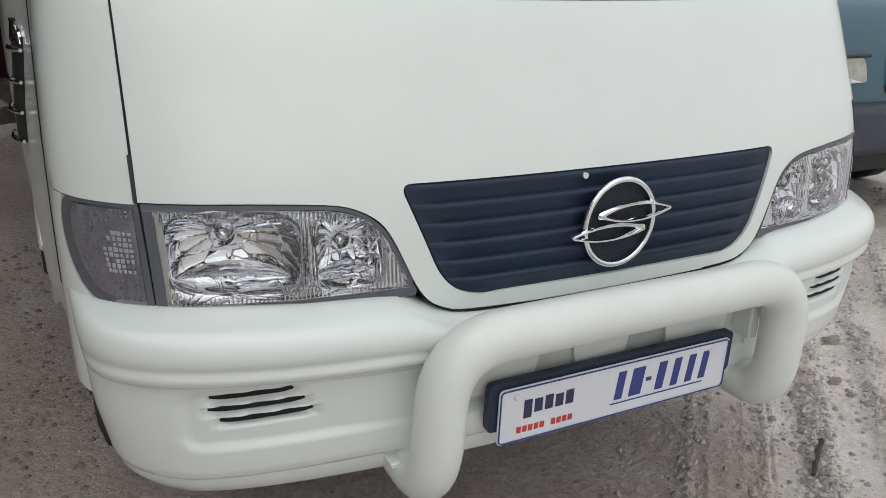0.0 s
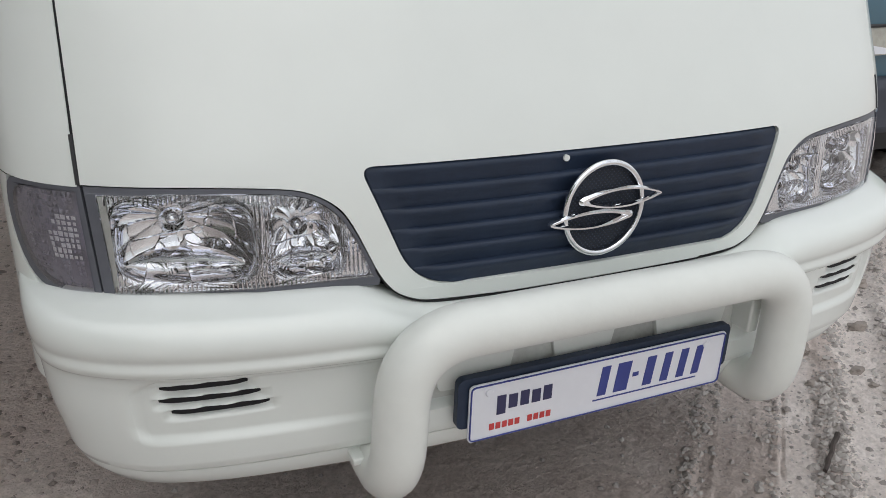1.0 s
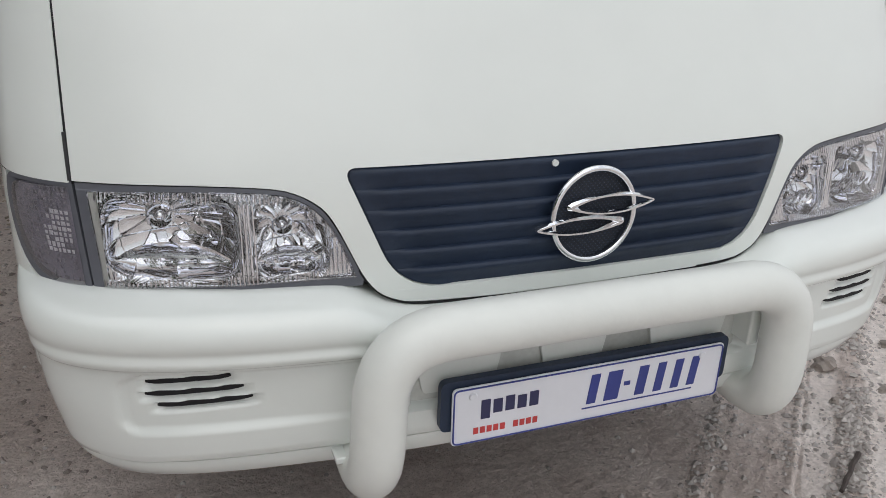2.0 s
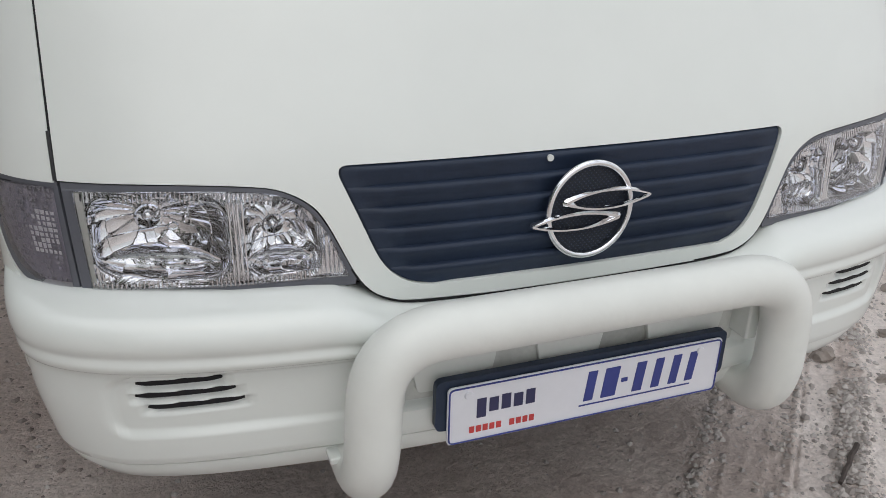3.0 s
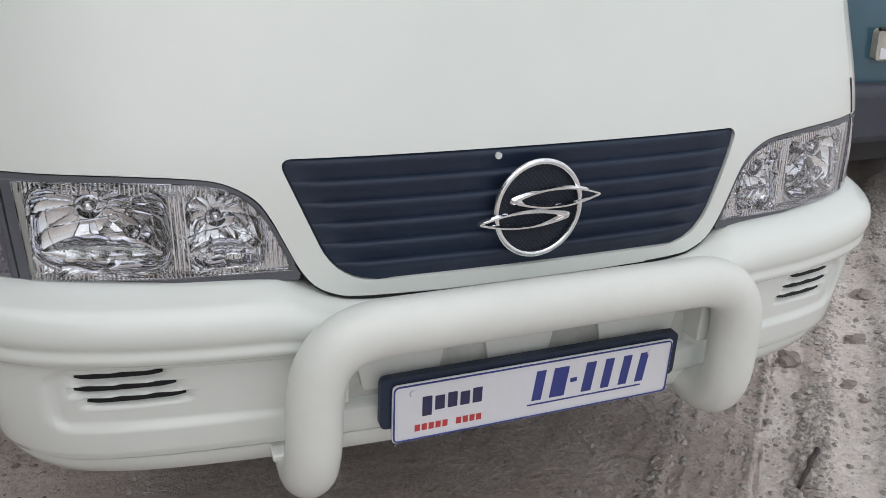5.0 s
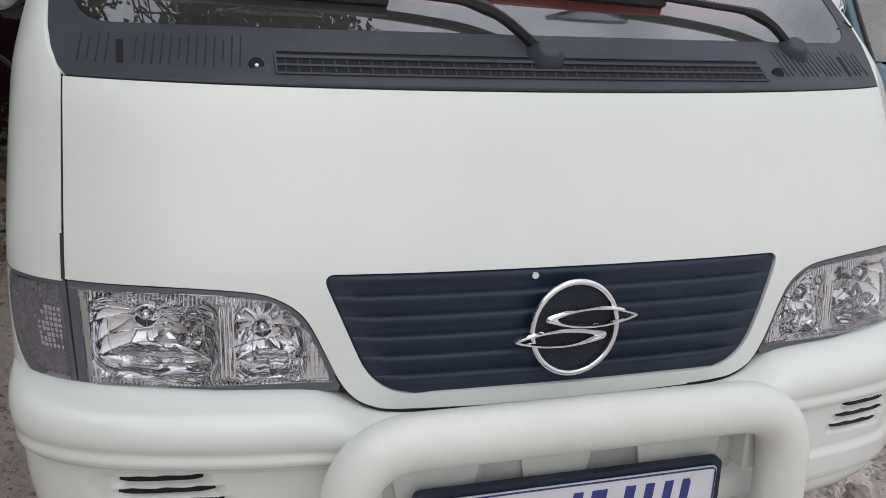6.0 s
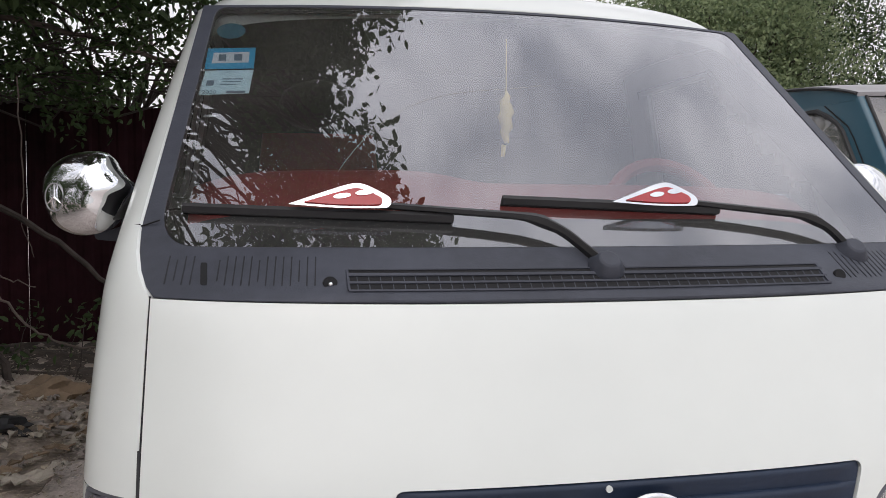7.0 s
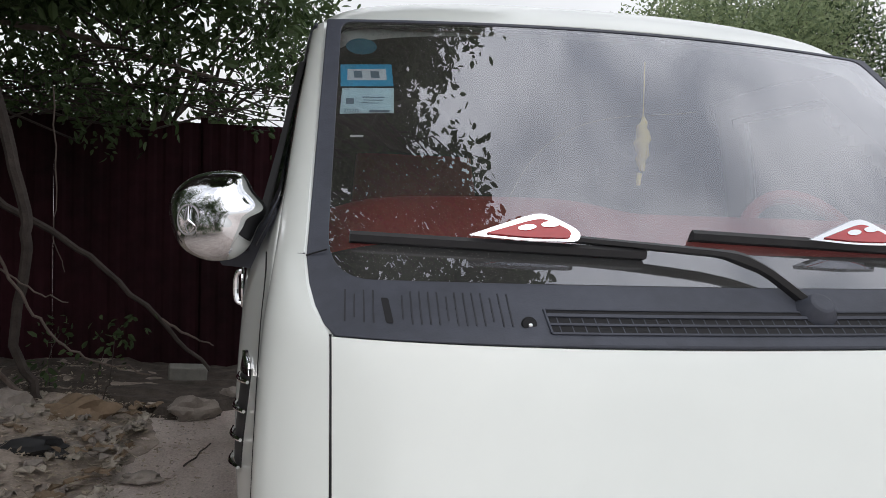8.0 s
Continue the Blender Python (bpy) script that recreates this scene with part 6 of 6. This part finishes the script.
def teal_van():
    """The teal van parked alongside, nose level with the cab's doors."""
    v = thing("teal_van", "teal blue van with grey roof parked alongside", "van", at=(2.02, 1.42, 0))
    W, H, L = 1.68, 1.98, 4.3
    nose = [(0.35, 0.02), (0.62, 0.0), (1.0, 0.05), (1.12, 0.13), (1.20, 0.29), (1.93, 0.875)]

    def edge(z):
        return curve(z, nose)

    def wrap(z):
        return 0.16 - 0.135 * smoothstep((z - 1.05) / 0.22)

    def inset(z):
        return 0.02 + 0.13 * max(0, (z - 1.1) / 0.8)

    def door_front(z):
        return edge(z) + 0.20 + 0.13 * max(0.0, (z - 1.72) / 0.14) ** 2.2

    levels = sorted(set([round(v, 4) for v in np.linspace(0.35, 1.25, 20)] + [round(v, 4) for v in np.linspace(1.25, 1.86, 16)] + [1.88, 1.90]))
    for s in (0, 1):
        rows = []
        for z in levels:
            row = []
            for k in range(9):
                a = math.pi / 2 * k / 8
                x = inset(z) + wrap(z) * (1 - math.sin(a))
                row.append((x if s == 0 else W - x, edge(z) + wrap(z) * 0.9 * (1 - math.cos(a)), z))
            lo = door_front(min(max(z, 1.25), 1.86))
            ys = [row[8][1] + (lo - row[8][1]) * t for t in (0.5, 1.0)] + [lo + (1.80 - lo) * t for t in (0.25, 0.5, 0.75, 1.0)] + [2.2, 2.7, 3.4, L]
            row += [(row[8][0], y, z) for y in ys]
            rows.append(row)
        part("side_panel", rim(sheet(rows, lambda i, j: 1.249 < levels[i] < 1.859 and 10 <= j < 14), ((0.02 if s == 0 else -0.02), 0.0, 0)), TEAL, v)
        # door glass
        rows = []
        for z in np.linspace(1.25, 1.86, 16):
            lo = door_front(z)
            x = inset(z) + 0.008
            rows.append([((x if s == 0 else W - x), lo + (1.80 - lo) * t, z) for t in np.linspace(0, 1, 6)])
        g = part("door_window", rim(sheet(rows), (0.003, 0, 0)), GREYED_GLASS, v, "side window greyed by painted-in sky light")
        ring = [r[0] for r in rows] + rows[-1][1:-1] + [r[-1] for r in reversed(rows)] + rows[0][1:-1][::-1]
        part("window_seal", tube([(x - (0.009 if s == 0 else -0.009), y, z) for x, y, z in ring], 0.013, 6, closed=True), BLACK, g)
        # the door's edge, a fine joint ahead of the glass and over it
        joint = [((inset(z) - 0.001 if s == 0 else W - inset(z) + 0.001), door_front(min(max(z, 1.25), 1.86)) - 0.055, z) for z in np.linspace(0.5, 1.88, 24)]
        part("door_joint", tube(joint, 0.004, 5), VOID, v)
    rows = [[(wrap(z) + inset(z) + (W - 2 * (inset(z) + wrap(z))) * k / 12, edge(z) - 0.03 * math.sin(math.pi * k / 12), z) for k in range(13)] for z in np.linspace(0.62, 1.20, 14)]
    part("front_panel", rim(sheet(rows), (0, 0.02, 0)), TEAL, v)
    rows = [[(inset(z) + 0.035 + (W - 2 * inset(z) - 0.07) * k / 12, edge(z) - 0.03 * math.sin(math.pi * k / 12) - 0.003, z) for k in range(13)] for z in np.linspace(1.21, 1.895, 10)]
    scr = part("windscreen", sheet(rows), GREYED_GLASS, v, "windscreen greyed by painted-in sky light, with paper stickers")
    for x, z, w, h, m in ((0.27, 1.80, 0.10, 0.04, STICKER_PALE), (0.29, 1.735, 0.09, 0.028, STICKER_WHITE), (0.29, 1.67, 0.09, 0.05, STICKER_PALE)):
        q = sheet([[(x + w * a, edge(z + h * b) - 0.03 * math.sin(math.pi * (x - 0.2) / (W - 0.4)) - 0.008, z + h * b) for a in (0, 1)] for b in (0, 1)])
        part("sticker", rim(q, (0, 0.002, 0)), m, scr, "pale paper sticker")
    part("wiper", tube([(0.5, edge(1.25) - 0.04, 1.25), (0.8, edge(1.27) - 0.05, 1.27), (1.15, edge(1.28) - 0.05, 1.28)], 0.012, 6), BLACK, v)
    def rail(y):
        return 1.915 + 0.11 * (1 - math.exp(-max(0.0, y - 0.87) / 0.35))

    ys = [0.868 + (L - 0.868) * (j / 16) ** 2 for j in range(17)]
    part("roof", rim(sheet([[(0.150 + (W - 0.30) * k / 16, y + (0.0 if y > 0.87 else -0.03 * math.sin(math.pi * k / 16)), rail(y) + 0.006 + 0.035 * math.sin(math.pi * k / 16) ** 0.6 * min(1.0, 0.3 + (y - 0.86) * 4)) for k in range(17)] for y in ys]), (0, 0, -0.02)), GREY_ROOF, v, "dusty grey roof")
    for s in (0, 1):
        side = lambda x: x if s == 0 else W - x
        part("cant_rail", rim(sheet([[(side(0.146 + 0.004 * q), y, 1.885 + (rail(y) - 1.885) * q) for y in ys] for q in (0, 0.5, 1)]), ((0.01 if s == 0 else -0.01), 0, 0)), TEAL, v)
        part("rain_gutter", tube([(side(0.146), y, rail(y)) for y in ys], 0.009, 6), BLACK, v)
        part("windscreen_seal", tube([(side(inset(z) + 0.032), edge(z) - 0.004, z) for z in np.linspace(1.2, 1.90, 8)], 0.009, 6), BLACK, v)
    part("header_seal", tube([(0.29 + (W - 0.58) * k / 10, edge(1.90) - 0.03 * math.sin(math.pi * k / 10) - 0.004, 1.900) for k in range(11)], 0.012, 6), BLACK, v)
    for x0, x1, sgn in ((0.20, 0.50, 1), (W - 0.50, W - 0.20, -1)):
        lamp = part("headlight", panel(rounded([(x0, 0.872), (x1 - 0.03, 0.872), (x1, 0.755), (x0, 0.750)], [0.025, 0.05, 0.02, 0.02]), lambda x, z: edge(z) - 0.02, 8, 6, -0.012, 0.05), PALE_LAMP, v, "pale clear headlight", bevel=0.004)
        part("reflector", panel([(x0 + 0.02, 0.800), (x0 + 0.14, 0.782), (x1 - 0.03, 0.757), (x0 + 0.02, 0.757)], lambda x, z: edge(z) - 0.02, 6, 4, -0.015, 0.003), PLATE_WHITE, lamp, "pale inner reflector")
        part("rim", tube([(x0, edge(0.87) - 0.034, 0.872), (x1, edge(0.87) - 0.034, 0.872)], 0.008, 6), BLACK, lamp)
    for x in (0.03, W - 0.03):
        part("side_repeater", blob(0.05, (0.25, 1.1, 0.6), 1, 0.0, 3, (x, 0.30, 1.12)), AMBER, v, "amber side repeater")
    part("bumper", box(0.0, W, -0.10, 0.12, 0.42, 0.66), TRIM, v, "dark grey plastic bumper", bevel=0.04)
    part("grille", box(0.64, W - 0.64, -0.035, 0.03, 0.70, 0.86), BLACK, v, bevel=0.01)
    part("underbody", box(0.08, W - 0.08, 0.10, L, 0.28, 0.40), BLACK, v)
    part("tailgate", box(0.05, W - 0.05, L - 0.02, L, 0.38, 1.93), TEAL, v)
    for x in (0.10, W - 0.10):
        for y in (0.75, 3.3):
            w = part("wheel", tube([(x - 0.09, y, 0.31), (x + 0.09, y, 0.31)], 0.31, 28), TYRE, v, bevel=0.03)
            part("rim", tube([(x - 0.095, y, 0.31), (x + 0.095, y, 0.31)], 0.17, 20), STEEL, w)
    seat = sheet([[(0.5 + 0.22 * math.cos(a), 1.75 + 0.07 * math.sin(a) + 0.1 * k, 1.0 + 0.72 * k) for a in np.linspace(0, 2 * math.pi, 18, endpoint=False)] for k in np.linspace(0, 1, 5)], closed=True)
    part("seat", seat, GREY_ROOF, v)


def rut_place(r):
    """Grit gathers in strips between the wheel tracks, thicker here and there."""
    while True:
        y = r.uniform(-0.2, 1.9)
        x = r.choice((0.79, 0.79, 0.81, 0.30, 0.57, 1.08, 1.10, 1.33, 1.60, 0.76)) + y + r.gauss(0, 0.028 + 0.02 * r.random())
        if r.random() < 0.18:
            x += r.uniform(-0.4, 0.4)
        if noise.noise(Vector((x * 5, y * 5, 4))) > -0.12 or r.random() < 0.2:
            return x, y


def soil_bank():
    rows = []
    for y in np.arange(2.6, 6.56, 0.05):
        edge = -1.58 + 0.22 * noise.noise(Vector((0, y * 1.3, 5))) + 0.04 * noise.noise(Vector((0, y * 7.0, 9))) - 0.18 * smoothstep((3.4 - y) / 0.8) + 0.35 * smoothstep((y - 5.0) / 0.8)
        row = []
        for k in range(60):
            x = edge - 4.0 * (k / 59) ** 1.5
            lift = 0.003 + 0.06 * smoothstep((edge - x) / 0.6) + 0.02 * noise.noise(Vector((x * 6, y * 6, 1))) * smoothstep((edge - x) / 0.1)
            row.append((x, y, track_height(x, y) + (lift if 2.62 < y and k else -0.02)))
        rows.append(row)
    tagged(finish("soil_bank", sheet(rows), SOIL, sharp=60), "leafy soil bank along the fence, tree shade in its colour", "soil", kind="structure")
    # a strip along the foot of the fence whose dark colour stands in for shade
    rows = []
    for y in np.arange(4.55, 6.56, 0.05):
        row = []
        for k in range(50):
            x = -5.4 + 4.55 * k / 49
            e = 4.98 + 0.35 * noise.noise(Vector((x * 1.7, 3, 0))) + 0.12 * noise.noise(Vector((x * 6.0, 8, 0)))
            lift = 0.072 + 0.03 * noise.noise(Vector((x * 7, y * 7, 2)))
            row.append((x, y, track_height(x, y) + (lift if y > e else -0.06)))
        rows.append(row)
    tagged(finish("fence_shade_strip", sheet(rows), FENCE_SHADE, sharp=60), "shade at the foot of the fence laid as a dark ground strip", "soil", kind="structure")


ground_sheet()
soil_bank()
fence()
near_trees()
far_trees()
dead_branches()
rubble()
dry_litter()
teal_van()
scatter("grit", "loose grey grit along the ruts", 15000, lambda r: rut_place(r), lambda r: 0.0022 + 0.012 * r.random() ** 4, GRIT, 51, 0.85)
scatter("fine_gravel", "loose pebbles on the dirt", 7000, lambda r: (r.uniform(-2.6, 0.8), r.uniform(-0.3, 5.5)), lambda r: 0.0018 + 0.009 * r.random() ** 5, GRIT, 52, 0.85)
scatter("dirt_clods", "crumbly brown clods scattered on the dirt", 2400, lambda r: (-0.85 - abs(r.gauss(0, 0.55)), r.uniform(-0.4, 2.6)), lambda r: 0.002 + 0.014 * r.random() ** 4, CLOD, 53, 0.8)
